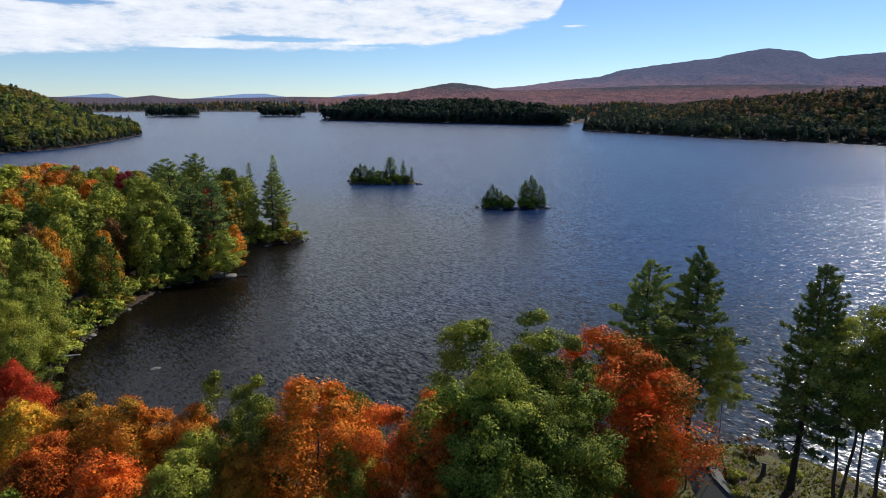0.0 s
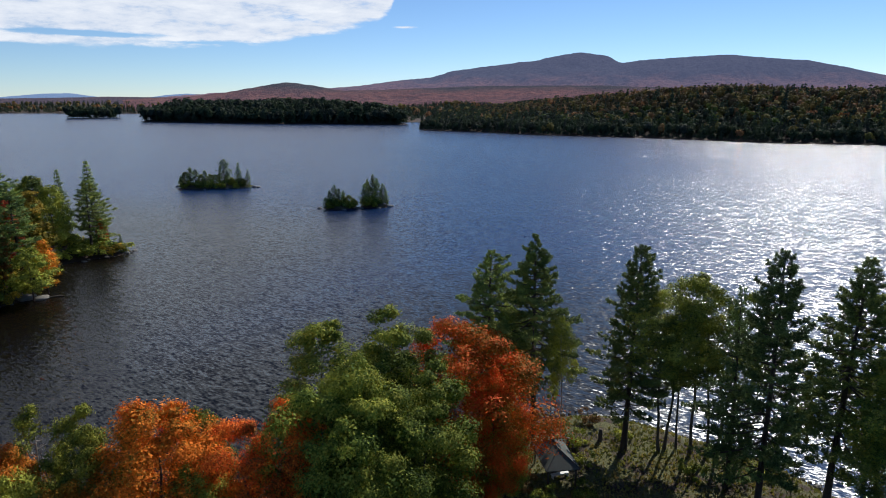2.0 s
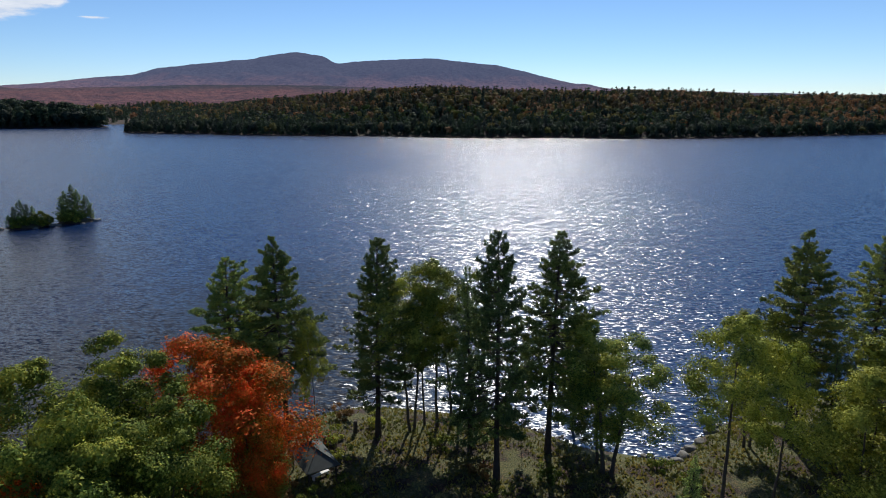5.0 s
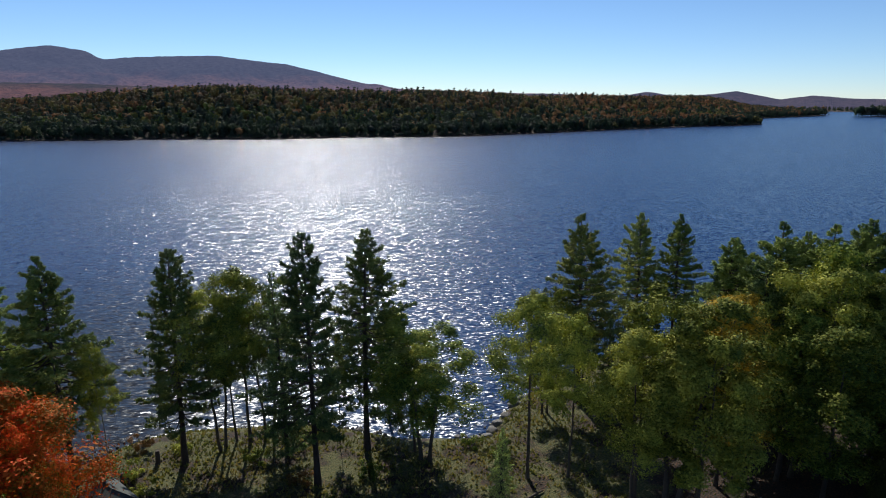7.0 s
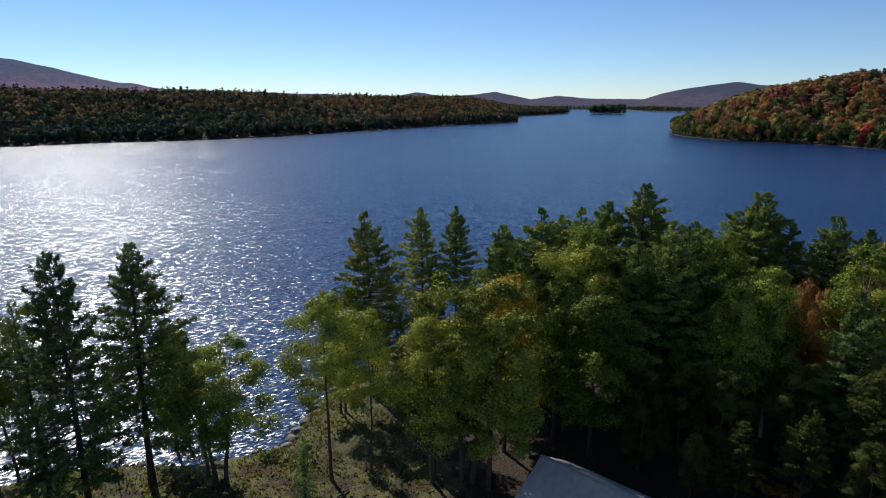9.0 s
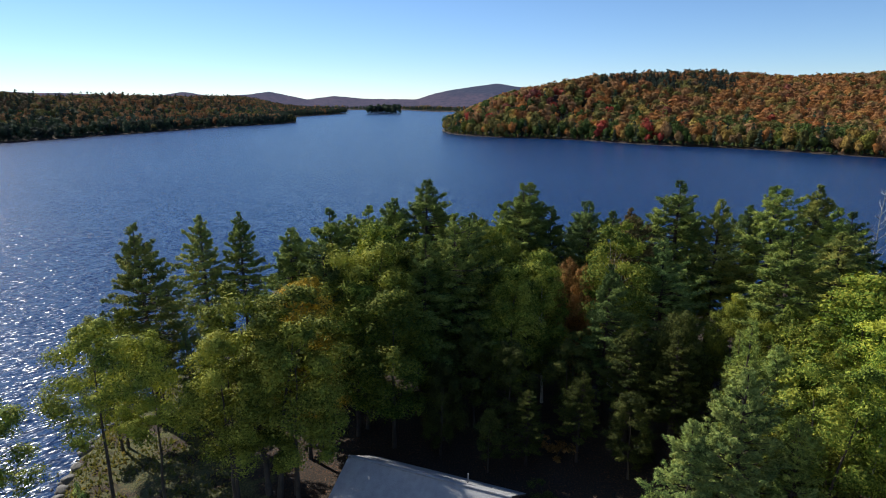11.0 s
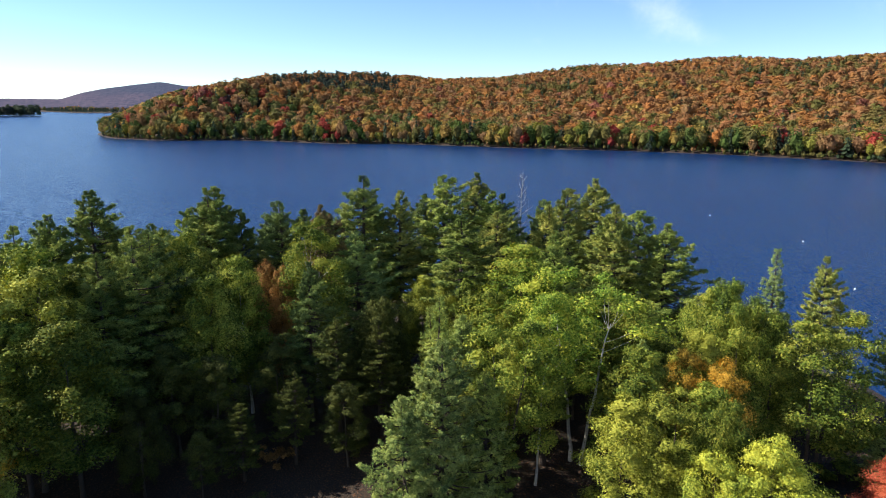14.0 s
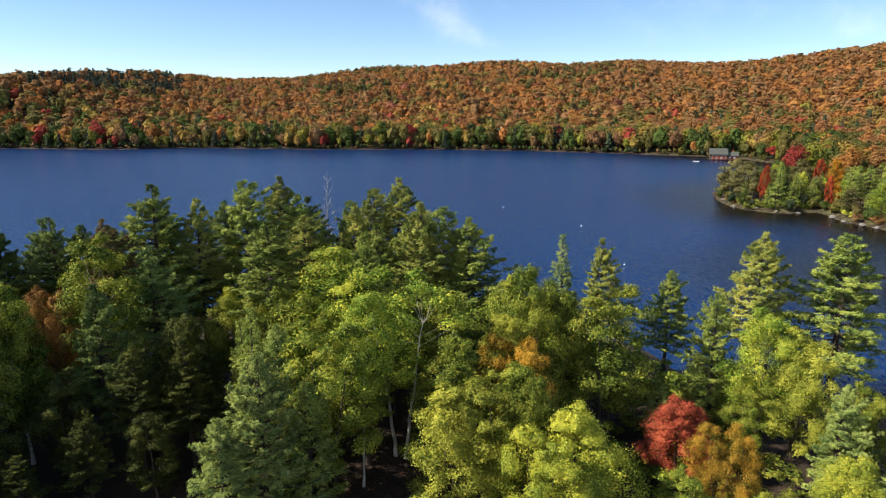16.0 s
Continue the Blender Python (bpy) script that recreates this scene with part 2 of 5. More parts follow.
NORTH = polar([(97.3, 695), (99.5, 640), (102.4, 608), (108.3, 588), (115.7, 531), (122.5, 516), (131, 481), (146, 462), (158, 445), (166, 437),
               (169, 424), (173, 380), (171, 300), (167.6, 268), (167.1, 250), (168.6, 231), (172, 226), (174.4, 234), (176.3, 220), (179.2, 211),
               (188, 190), (200, 330), (215, 2400), (180, 3200), (140, 3000), (112, 2200), (101, 1300), (97.4, 850)])
SOUTH = polar([(12.8, 772), (18, 715), (24.5, 660), (34, 630), (42, 602), (48, 616), (55, 618), (61, 645), (70.7, 764), (78, 905), (83.4, 1025),
               (83.7, 1120), (81, 1250), (83.4, 1370), (87.6, 1636), (87.8, 1760), (80, 2100), (60, 2600), (35, 2600), (18, 1700), (14, 1050), (12.7, 860)])
ISLANDS = [polar([(-10.9, 1194), (-6, 1085), (-1.2, 1005), (5, 962), (10.4, 933), (10.8, 985), (5, 1130), (-5, 1290)]),
           oval(-22.8, 1500, 57, 30), oval(-14.2, 1450, 49, 26), oval(91.7, 1680, 46, 25),
           oval(-5.5, 280, 15.5, 5.5), oval(4.9, 213, 6.0, 3.6), oval(8.2, 216, 5.4, 4.2)]
FAR = polar([(-60, 1900), (-40, 1950), (-26, 2150), (-14, 1950), (-6, 1600), (3, 1330), (9, 1120), (13, 1060), (20, 1500), (28, 4700), (0, 4900), (-30, 4900), (-60, 4600)])
EAST = polar([(76, 2200), (84, 2250), (88, 2280), (93, 2220), (99, 1900), (110, 2600), (106, 4700), (90, 4900), (72, 4700)])
SHORES = {"near": smooth_loop(NEAR), "left": smooth_loop(LEFT_HILL), "north": smooth_loop(NORTH), "south": smooth_loop(SOUTH),
          "far": smooth_loop(FAR), "east": smooth_loop(EAST)}
for i, isle in enumerate(ISLANDS):
    SHORES["isle%d" % i] = smooth_loop(isle)


def inland(loop, x, y):
    """How far inside the loop the points lie, in metres; negative outside."""
    best, inside = np.full(x.shape, 1e9), np.zeros(x.shape, bool)
    for (ax, ay), (bx, by) in zip(loop, np.roll(loop, -1, 0)):
        dx, dy = bx - ax, by - ay
        t = np.clip(((x - ax) * dx + (y - ay) * dy) / (dx * dx + dy * dy + 1e-9), 0, 1)
        best = np.minimum(best, (x - ax - t * dx) ** 2 + (y - ay - t * dy) ** 2)
        if ay != by:
            inside ^= ((ay > y) != (by > y)) & (x < ax + (y - ay) * dx / dy)
    return np.sqrt(best) * np.where(inside, 1, -1)


def inland_at(loop, x, y):
    """The same for one point."""
    a, b = loop, np.roll(loop, -1, 0)
    d = b - a
    t = np.clip(((x - a[:, 0]) * d[:, 0] + (y - a[:, 1]) * d[:, 1]) / ((d * d).sum(1) + 1e-9), 0, 1)
    best = ((x - a[:, 0] - t * d[:, 0]) ** 2 + (y - a[:, 1] - t * d[:, 1]) ** 2).min()
    up = (a[:, 1] > y) != (b[:, 1] > y)
    cross = x < a[:, 0] + (y - a[:, 1]) * d[:, 0] / np.where(d[:, 1] == 0, 1e-9, d[:, 1])
    return math.sqrt(best) * (1 if (up & cross).sum() % 2 else -1)


def soft_step(t):
    t = np.clip(t, 0, 1)
    return t * t * (3 - 2 * t)


def wave_field(x, y, scale, seed):
    """Smooth irregular relief between about -1 and 1."""
    rng = np.random.RandomState(seed)
    total = 0
    for k in range(7):
        a, f, p = rng.uniform(0, 2 * math.pi), scale * rng.uniform(0.5, 2.0), rng.uniform(0, 6.3)
        total = total + np.sin((x * math.cos(a) + y * math.sin(a)) * f + p)
    return total / 3.5


# the crests of the wooded hills behind the shores: bearing, height in metres
NORTH_CREST = ([90, 97.4, 98.5, 100, 103, 107, 111.5, 116, 120, 125.7, 130.7, 138, 144, 150, 158, 165, 169.5, 173.5, 178, 200],
               [4, 8, 13, 19, 29, 39, 50, 58, 59, 53, 56, 67, 73, 74, 70, 69, 70, 79, 86, 90])
# how far behind the shore the northern crest stands
NORTH_RUN = ([98, 104, 108, 112, 118, 125], [45, 85, 135, 200, 340, 520])
SOUTH_CREST = ([12, 16, 22, 30, 38, 47, 55, 61, 66, 73, 80, 83, 88], [3, 9, 17, 28, 36, 32, 34, 30, 26, 27, 27, 10, 3])
LEFT_CREST = ([-62, -40, -34, -31, -27.3, -25.5], [66, 46, 36, 27, 11, 3])


def height(x, y):
    """The ground's height above the lake."""
    bearing = np.degrees(np.arctan2(x, y))
    bearing = np.where(bearing < -150, bearing + 360, bearing)
    rough = wave_field(x, y, 0.02, 3)
    z = np.full(x.shape, -4.0)
    for name, loop in SHORES.items():
        s = inland(loop, x, y)
        bank = np.where(s > 0, np.minimum(s * 0.45, 0.9 + 0.03 * np.clip(s, 0, 60)), np.maximum(s * 0.25, -4))
        if name == "north":
            bank = bank + np.interp(bearing, *NORTH_CREST) * soft_step((s - 5) / np.interp(bearing, *NORTH_RUN)) * (1 + 0.06 * rough)
        elif name == "south":
            bank = bank + np.interp(bearing, *SOUTH_CREST) * soft_step((s - 5) / 170) * (1 + 0.1 * rough)
        elif name == "left":
            bank = bank + np.interp(bearing, *LEFT_CREST) * soft_step((s - 3) / 120)
        elif name == "isle0":
            bank = bank + 11 * soft_step(s / 50) * (1 + 0.3 * rough)
        elif name in ("far", "east"):
            bank = bank + (14 if name == "far" else 1) * soft_step(s / 300) * (1 + 0.5 * wave_field(x, y, 0.004, 9))
        z = np.maximum(z, bank)
    return z


def mesh_object(name, verts, faces, mat, smooth=False, parent=None, label=""):
    me = bpy.data.meshes.new(name)
    verts, faces = np.asarray(verts, np.float32), np.asarray(faces, np.int32)
    k = faces.shape[1]
    me.vertices.add(len(verts))
    me.vertices.foreach_set("co", verts.ravel())
    me.loops.add(faces.size)
    me.loops.foreach_set("vertex_index", faces.ravel())
    me.polygons.add(len(faces))
    me.polygons.foreach_set("loop_start", np.arange(0, faces.size, k, dtype=np.int32))
    me.polygons.foreach_set("use_smooth", np.full(len(faces), smooth))
    if mat:
        me.materials.append(mat)
    me.update(calc_edges=True)
    ob = new(name, me)
    if parent:
        ob.parent = parent
    if label:
        tagged(ob, label)
    return ob


def grid_faces(rows, cols, closed=False):
    r, c = np.meshgrid(np.arange(rows - 1), np.arange(cols if closed else cols - 1), indexing="ij")
    a, b = r * cols + c, r * cols + (c + 1) % cols
    return np.stack([a, b, b + cols, a + cols], -1).reshape(-1, 4)


RADII = np.concatenate([np.linspace(0.02, 130, 90), np.geomspace(132, 4900, 165)])
TURNS = np.linspace(0, 2 * math.pi, 520, endpoint=False)
LIE = []


def ground_at(x, y):
    """The height of the ground sheet under one point."""
    r, a = math.hypot(x, y), math.atan2(x, y) % (2 * math.pi)
    i = min(max(int(np.searchsorted(RADII, r)) - 1, 0), len(RADII) - 2)
    u = (r - RADII[i]) / (RADII[i + 1] - RADII[i])
    k = a / (2 * math.pi) * len(TURNS)
    j, w = int(k) % len(TURNS), k - int(k)
    z, jj = LIE[0], (j + 1) % len(TURNS)
    return float((z[i, j] * (1 - u) + z[i + 1, j] * u) * (1 - w) + (z[i, jj] * (1 - u) + z[i + 1, jj] * u) * w)


def build_ground():
    radii, turns = RADII, TURNS
    r, a = np.meshgrid(radii, turns, indexing="ij")
    x, y = r * np.sin(a), r * np.cos(a)
    z = height(x.ravel(), y.ravel()) + 0.05 * wave_field(x.ravel(), y.ravel(), 0.9, 5)
    LIE.append(z.reshape(r.shape))
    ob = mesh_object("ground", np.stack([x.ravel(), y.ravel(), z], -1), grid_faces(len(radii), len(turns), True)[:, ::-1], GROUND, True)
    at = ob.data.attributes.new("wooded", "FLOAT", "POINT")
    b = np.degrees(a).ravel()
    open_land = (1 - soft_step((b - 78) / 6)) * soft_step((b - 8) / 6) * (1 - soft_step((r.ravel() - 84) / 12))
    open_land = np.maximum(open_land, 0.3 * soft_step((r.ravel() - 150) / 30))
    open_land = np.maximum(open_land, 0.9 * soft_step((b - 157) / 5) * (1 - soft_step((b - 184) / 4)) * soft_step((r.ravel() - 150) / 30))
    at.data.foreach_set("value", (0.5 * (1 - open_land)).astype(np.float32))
    return tagged(ob, "grassy lake shore and forest floor with fallen leaves", "ground", kind="structure")


def build_water():
    turns = np.linspace(0, 2 * math.pi, 240, endpoint=False)
    radii = np.concatenate([[1], np.linspace(40, 420, 60), [500, 1000, 2500, 4900.0]])
    r, a = np.meshgrid(radii, turns, indexing="ij")
    v = np.stack([r * np.sin(a), r * np.cos(a), 0 * r], -1).reshape(-1, 3)
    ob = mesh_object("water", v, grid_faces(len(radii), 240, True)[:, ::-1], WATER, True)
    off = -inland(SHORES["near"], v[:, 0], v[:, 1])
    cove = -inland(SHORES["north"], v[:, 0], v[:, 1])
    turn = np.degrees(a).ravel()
    # mask for the calmer, darkened water of bay and cove
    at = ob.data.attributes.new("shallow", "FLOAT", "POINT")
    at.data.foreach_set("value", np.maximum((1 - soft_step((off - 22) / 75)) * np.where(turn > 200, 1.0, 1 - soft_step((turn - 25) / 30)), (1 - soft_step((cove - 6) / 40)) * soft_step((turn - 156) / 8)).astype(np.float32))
    return tagged(ob, "deep blue lake water ruffled by a light breeze", "lake", kind="structure")


def build_ridge(name, label, profile, near, far, mat, seed, rough=8.0):
    """A mountain ridge: its crest line as (bearing, rise per metre of distance) seen from the lake."""
    bearings, rises = zip(*profile)
    cols, rows = 460, 64
    a = np.linspace(bearings[0], bearings[-1], cols)
    crest = 36 + np.interp(a, bearings, rises) * (near * 0.35 + far * 0.65)
    kernel = np.hanning(7) / np.hanning(7).sum()
    crest = np.convolve(np.pad(crest, 3, mode="edge"), kernel, "valid")
    t = np.linspace(0, 1, rows)
    A, Tt = np.meshgrid(a, t, indexing="xy")
    R = near + (far - near) * Tt
    up = np.where(Tt < 0.65, soft_step(Tt / 0.65 * 0.97 + 0.03) ** 0.9, 1 - 0.7 * ((Tt - 0.65) / 0.35) ** 2)
    X, Y = R * np.sin(np.radians(A)), R * np.cos(np.radians(A))
    Z = -6 + (crest[None, :] + 6) * up
    # spurs and gullies, then the unevenness of the tree tops
    Z = Z + rough * wave_field(X, Y, 0.008, seed) * up * (1 - up) * 5 + rough * 0.7 * wave_field(X, Y, 0.022, seed + 2) * up * (1 - up) * 4 + rough * 0.16 * wave_field(X, Y, 0.07, seed + 1) * up
    ob = mesh_object(name, np.stack([X, Y, Z], -1).reshape(-1, 3), grid_faces(rows, cols), mat, True)
    return tagged(ob, label, "mountain", kind="structure")


def build_clouds(name, label, az0, az1, el0, el1, mat, cover):
    a, e = np.meshgrid(np.linspace(az0, az1, 240), np.linspace(el0, el1, 200))
    R = 4750
    ar, er = np.radians(a), np.radians(e)
    v = np.stack([R * np.sin(ar) * np.cos(er), R * np.cos(ar) * np.cos(er), 36 + R * np.sin(er)], -1).reshape(-1, 3)
    f = grid_faces(200, 240)
    ob = mesh_object(name, v, f, mat, True)
    uv = ob.data.uv_layers.new(name="UVMap")
    flat = np.stack([a.ravel(), e.ravel()], -1)[f.ravel()] / 10.0
    uv.data.foreach_set("uv", flat.astype(np.float32).ravel())
    at = ob.data.attributes.new("cover", "FLOAT", "POINT")
    at.data.foreach_set("value", cover(a, e).astype(np.float32).ravel())
    ob.visible_shadow = False
    return tagged(ob, label, "cloud", kind="structure")


build_ground()
build_water()
# emission colour that paints distance haze over the ridges
HAZE_GLOW = (0.35, 0.40, 0.68)
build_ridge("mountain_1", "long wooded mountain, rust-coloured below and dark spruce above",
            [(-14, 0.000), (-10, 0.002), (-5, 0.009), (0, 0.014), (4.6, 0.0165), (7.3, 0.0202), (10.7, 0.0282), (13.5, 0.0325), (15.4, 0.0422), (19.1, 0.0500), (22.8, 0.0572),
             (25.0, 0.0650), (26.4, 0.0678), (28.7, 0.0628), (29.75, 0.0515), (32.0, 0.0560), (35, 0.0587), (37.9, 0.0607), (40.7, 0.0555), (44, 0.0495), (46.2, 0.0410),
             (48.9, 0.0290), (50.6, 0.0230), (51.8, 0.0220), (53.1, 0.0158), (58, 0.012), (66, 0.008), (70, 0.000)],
            2700, 4300, mountain_material("mountain_woods", (0.155, 0.072, 0.055), (0.038, 0.04, 0.048), 118, 80, HAZE_GLOW, 0.19), 11, 14)
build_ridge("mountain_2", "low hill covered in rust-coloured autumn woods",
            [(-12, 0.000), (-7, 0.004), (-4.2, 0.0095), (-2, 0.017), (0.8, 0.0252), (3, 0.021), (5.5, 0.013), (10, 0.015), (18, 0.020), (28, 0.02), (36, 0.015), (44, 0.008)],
            1750, 2700, mountain_material("hill_woods", (0.155, 0.07, 0.048), (0.05, 0.045, 0.035), 66, 25, HAZE_GLOW, 0.09), 12, 8)
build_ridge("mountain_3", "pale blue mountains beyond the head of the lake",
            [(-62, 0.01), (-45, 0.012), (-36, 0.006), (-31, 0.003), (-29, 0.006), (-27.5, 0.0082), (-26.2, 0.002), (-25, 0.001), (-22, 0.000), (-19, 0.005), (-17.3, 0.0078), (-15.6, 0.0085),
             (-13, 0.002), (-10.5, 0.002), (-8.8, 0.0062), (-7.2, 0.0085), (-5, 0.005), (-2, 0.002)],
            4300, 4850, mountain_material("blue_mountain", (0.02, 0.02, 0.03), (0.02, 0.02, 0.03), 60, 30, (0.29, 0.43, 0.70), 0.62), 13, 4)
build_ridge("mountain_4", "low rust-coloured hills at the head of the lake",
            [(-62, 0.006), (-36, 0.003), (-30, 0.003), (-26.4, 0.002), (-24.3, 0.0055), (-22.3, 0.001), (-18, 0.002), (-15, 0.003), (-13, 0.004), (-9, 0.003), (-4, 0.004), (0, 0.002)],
            2300, 3300, mountain_material("low_hill", (0.07, 0.045, 0.04), (0.03, 0.03, 0.03), 60, 30, HAZE_GLOW, 0.10), 14, 3)
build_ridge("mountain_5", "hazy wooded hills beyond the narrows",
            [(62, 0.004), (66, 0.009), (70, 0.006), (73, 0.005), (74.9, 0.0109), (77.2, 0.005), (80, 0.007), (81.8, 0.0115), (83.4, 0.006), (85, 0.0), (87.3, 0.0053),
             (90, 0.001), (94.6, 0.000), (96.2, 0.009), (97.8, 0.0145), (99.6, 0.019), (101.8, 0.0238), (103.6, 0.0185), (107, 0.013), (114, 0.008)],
            2500, 3600, mountain_material("narrows_hills", (0.06, 0.04, 0.04), (0.025, 0.027, 0.03), 60, 30, HAZE_GLOW, 0.13), 15, 5)
def bank_cover(a, e):
    """How thick the cloud bank lies: solid over its ragged lower edge, with blue slits in it."""
    edge = np.interp(a, [-62, -34, -25, -19, -13, -9, -1.7, 2, 5.7, 9.0, 10.2, 11.5, 14], [2.6, 2.9, 3.5, 3.6, 3.8, 3.9, 4.2, 4.7, 5.4, 6.3, 7.4, 12, 20])
    cover = -0.30 + 0.62 * soft_step((e - edge + 0.7) / 1.7)
    for a0, e0, wide, deep, cut in ((-14.5, 4.95, 5.5, 0.20, 0.55), (-21, 3.95, 3.0, 0.14, 0.45), (-31, 7.2, 4.0, 0.22, 0.5), (-11, 8.3, 4.0, 0.2, 0.4), (-6, 4.55, 4, 0.12, 0.25), (2.0, 6.6, 2.0, 0.35, 0.14)):
        cover = cover - cut * np.exp(-((a - a0) / wide) ** 2 - ((e - e0) / deep) ** 2)
    return cover + 0.6 * np.exp(-((a - 11.3) / 1.3) ** 2 - ((e - 6.05) / 0.16) ** 2) + 0.5 * np.exp(-((a - 12.2) / 0.6) ** 2 - ((e - 7.3) / 0.12) ** 2)


build_clouds("cloud_1", "broad white cloud bank with a ragged edge", -62, 22, 2.0, 30,
             cloud_material("cloud_white", 7.0, 0.50, 0.80, 0.97, (0.30, 1.1, 1)), bank_cover)
build_clouds("cloud_2", "thin wisps of high cloud", 112, 200, 3.5, 30,
             cloud_material("cloud_wisp", 1.5, 0.50, 1.15, 0.36, (0.8, 0.8, 1), 0.6),
             lambda a, e: -0.03 + 0.24 * np.exp(-((a - 144.5 + (e - 6) * 1.7) / 2.4) ** 2) + 0.14 * soft_step((a - 150) / 14) - 0.5 * soft_step((5.0 - e) / 2.5) - 0.3 * soft_step((124 - a) / 8))


# ---- tree building ----
def unit(v):
    return v / np.maximum(np.linalg.norm(v, axis=-1, keepdims=True), 1e-9)


def blades(rng, pos, normal, along, length, width):
    """One small pointed leaf (or needle spray) at each place."""
    side = unit(np.cross(normal, along))
    along = unit(np.cross(side, normal))
    L, W = length[:, None] * 0.55, width[:, None] * 0.62
    v = np.stack([pos - along * L * 0.8 - side * W, pos - along * L * 0.8 + side * W, pos + along * L], 1).reshape(-1, 3)
    return v, np.arange(len(v)).reshape(-1, 3)


def join(pieces):
    vs, fs, k = [], [], 0
    for v, f in pieces:
        vs.append(v)
        fs.append(f + k)
        k += len(v)
    return np.concatenate(vs), np.concatenate(fs)


def tube(points, radii, sides=6):
    """A tapered limb through the points."""
    p, r = np.asarray(points, float), np.asarray(radii, float)
    way = unit(np.gradient(p, axis=0))
    ref = np.where(np.abs(way[:, 2:3]) > 0.9, (1.0, 0, 0), (0, 0, 1.0))
    a = unit(np.cross(way, ref))
    b = np.cross(way, a)
    k = np.arange(sides) * 2 * math.pi / sides
    ring = a[:, None] * np.cos(k)[None, :, None] + b[:, None] * np.sin(k)[None, :, None]
    return (p[:, None] + ring * r[:, None, None]).reshape(-1, 3), grid_faces(len(p), sides, True)


def stem(rng, tall, base, lean=0.02, top=1.0, sides=7, flare=1.35):
    """The trunk's line and radii, a little crooked, with a flared foot 0.4 m in the ground."""
    t = np.linspace(0, 1, 11)
    wob = np.cumsum(rng.normal(0, lean * tall / 10, (11, 2)), 0)
    p = np.column_stack([wob - wob[0], t * tall * top])
    r = base * (1 - t) ** 0.8 + 0.02
    r[0] *= flare
    p[0, 2] = -0.4
    return p, r


def at_height(p, z):
    return np.array([np.interp(z, p[:, 2], p[:, 0]), np.interp(z, p[:, 2], p[:, 1]), z])


def limb(rng, a, b, r0, sides=4, sag=0.12):
    mid = (a + b) / 2 + np.array([0, 0, -sag * np.linalg.norm(b - a)]) + rng.normal(0, 0.06 * np.linalg.norm(b - a), 3)
    t = np.linspace(0, 1, 5)[:, None]
    return tube((1 - t) ** 2 * a + 2 * t * (1 - t) * mid + t * t * b, np.linspace(r0, r0 * 0.25, 5), sides)


def broadleaf(seed, tall, spread, foot, clumps, leaves, size, clump_r, low, droop=0.0, trunk_r=0.17, stems=1, gap=0.0):
    """A hardwood: trunk and limbs, and a crown of leafy sprays round the ends of the limbs."""
    rng = np.random.RandomState(seed)
    wood, crown, boughs = [], [], []
    trunks = [stem(rng, tall, trunk_r, 0.035, 0.76) for _ in range(stems)]
    for j, (p, r) in enumerate(trunks):
        if stems > 1:
            k = j * 2 * math.pi / stems + rng.uniform(0, 1)
            out = np.linspace(0, 1, 11) ** 1.2 * spread * 0.45
            p[:, 0] += np.cos(k) * (out + 0.3)
            p[:, 1] += np.sin(k) * (out + 0.3)
        wood.append(tube(p, r, 7))
    lobes = unit(rng.normal(0, 1, (7, 3)))
    for i in range(clumps):
        u = (i + rng.uniform(0, 1)) / clumps
        k = i * 2.39996 + rng.uniform(-0.5, 0.5)
        env = spread * (math.sin(math.pi * (0.06 + 0.94 * u) ** 0.75) ** 0.65 if u < 0.97 else 0.25)
        frac = rng.uniform(0.22, 1.0) ** 0.5
        d = np.array([math.cos(k), math.sin(k), 0])
        lump = 0.74 + 0.40 * max(0.0, float((lobes @ np.array([d[0], d[1], 2 * u - 1])).max()))
        z = foot + (tall - foot - clump_r * 0.6) * u - droop * frac * env * 0.3
        p, r = trunks[i % stems]
        c = at_height(p, min(z, p[-1, 2])) * np.array([1, 1, 0]) + d * env * frac * lump * 0.92 + np.array([0, 0, z])
        if rng.uniform() < gap:
            continue
        boughs.append((p, r, c))
        rad = clump_r * rng.uniform(0.7, 1.3) * (0.75 + 0.5 * math.sin(math.pi * u))
        # each bough ends in a billow of twigs, full of leaves on its sunny outside
        twigs = 11
        heads = c + unit(rng.normal(0, 1, (twigs, 3)) + np.array([0, 0, 0.35]) + d * 0.55) * rad * rng.uniform(0.5, 0.95, (twigs, 1)) * np.array([1.1, 1.1, 0.8])
        n = int(leaves * rng.uniform(0.75, 1.25))
        pos = heads[rng.randint(0, twigs, n)] + rng.normal(0, 1, (n, 3)) * rad * np.array([0.24, 0.24, 0.17])
        s = size * rng.uniform(0.65, 1.35, n)
        inner = max(6, n // 9)
        pos = np.concatenate([pos, c + rng.normal(0, 0.36, (inner, 3)) * rad])
        s = np.concatenate([s, size * rng.uniform(1.5, 2.3, inner)])
        n += inner
        pos[:, 2] -= droop * 0.5 * np.linalg.norm(pos[:, :2] - c[:2], axis=1)
        nor = unit((pos - c) / rad * 1.1 + rng.normal(0, 0.42, (n, 3)) + np.array([0, 0, 0.35]))
        crown.append(blades(rng, pos, nor, rng.normal(0, 1, (n, 3)), s, s * 0.72))
    limbs = []
    for p, r, c in boughs[::2]:
        z0 = max(low, min(c[2] - 0.45 * math.hypot(c[0], c[1]) - 0.4, p[-1, 2] * 0.96))
        a = at_height(p, z0)
        limbs.append(limb(rng, a, c, max(0.014, 0.27 * float(np.interp(z0, p[:, 2], r)))))
    return join(wood), join(limbs), join(crown)


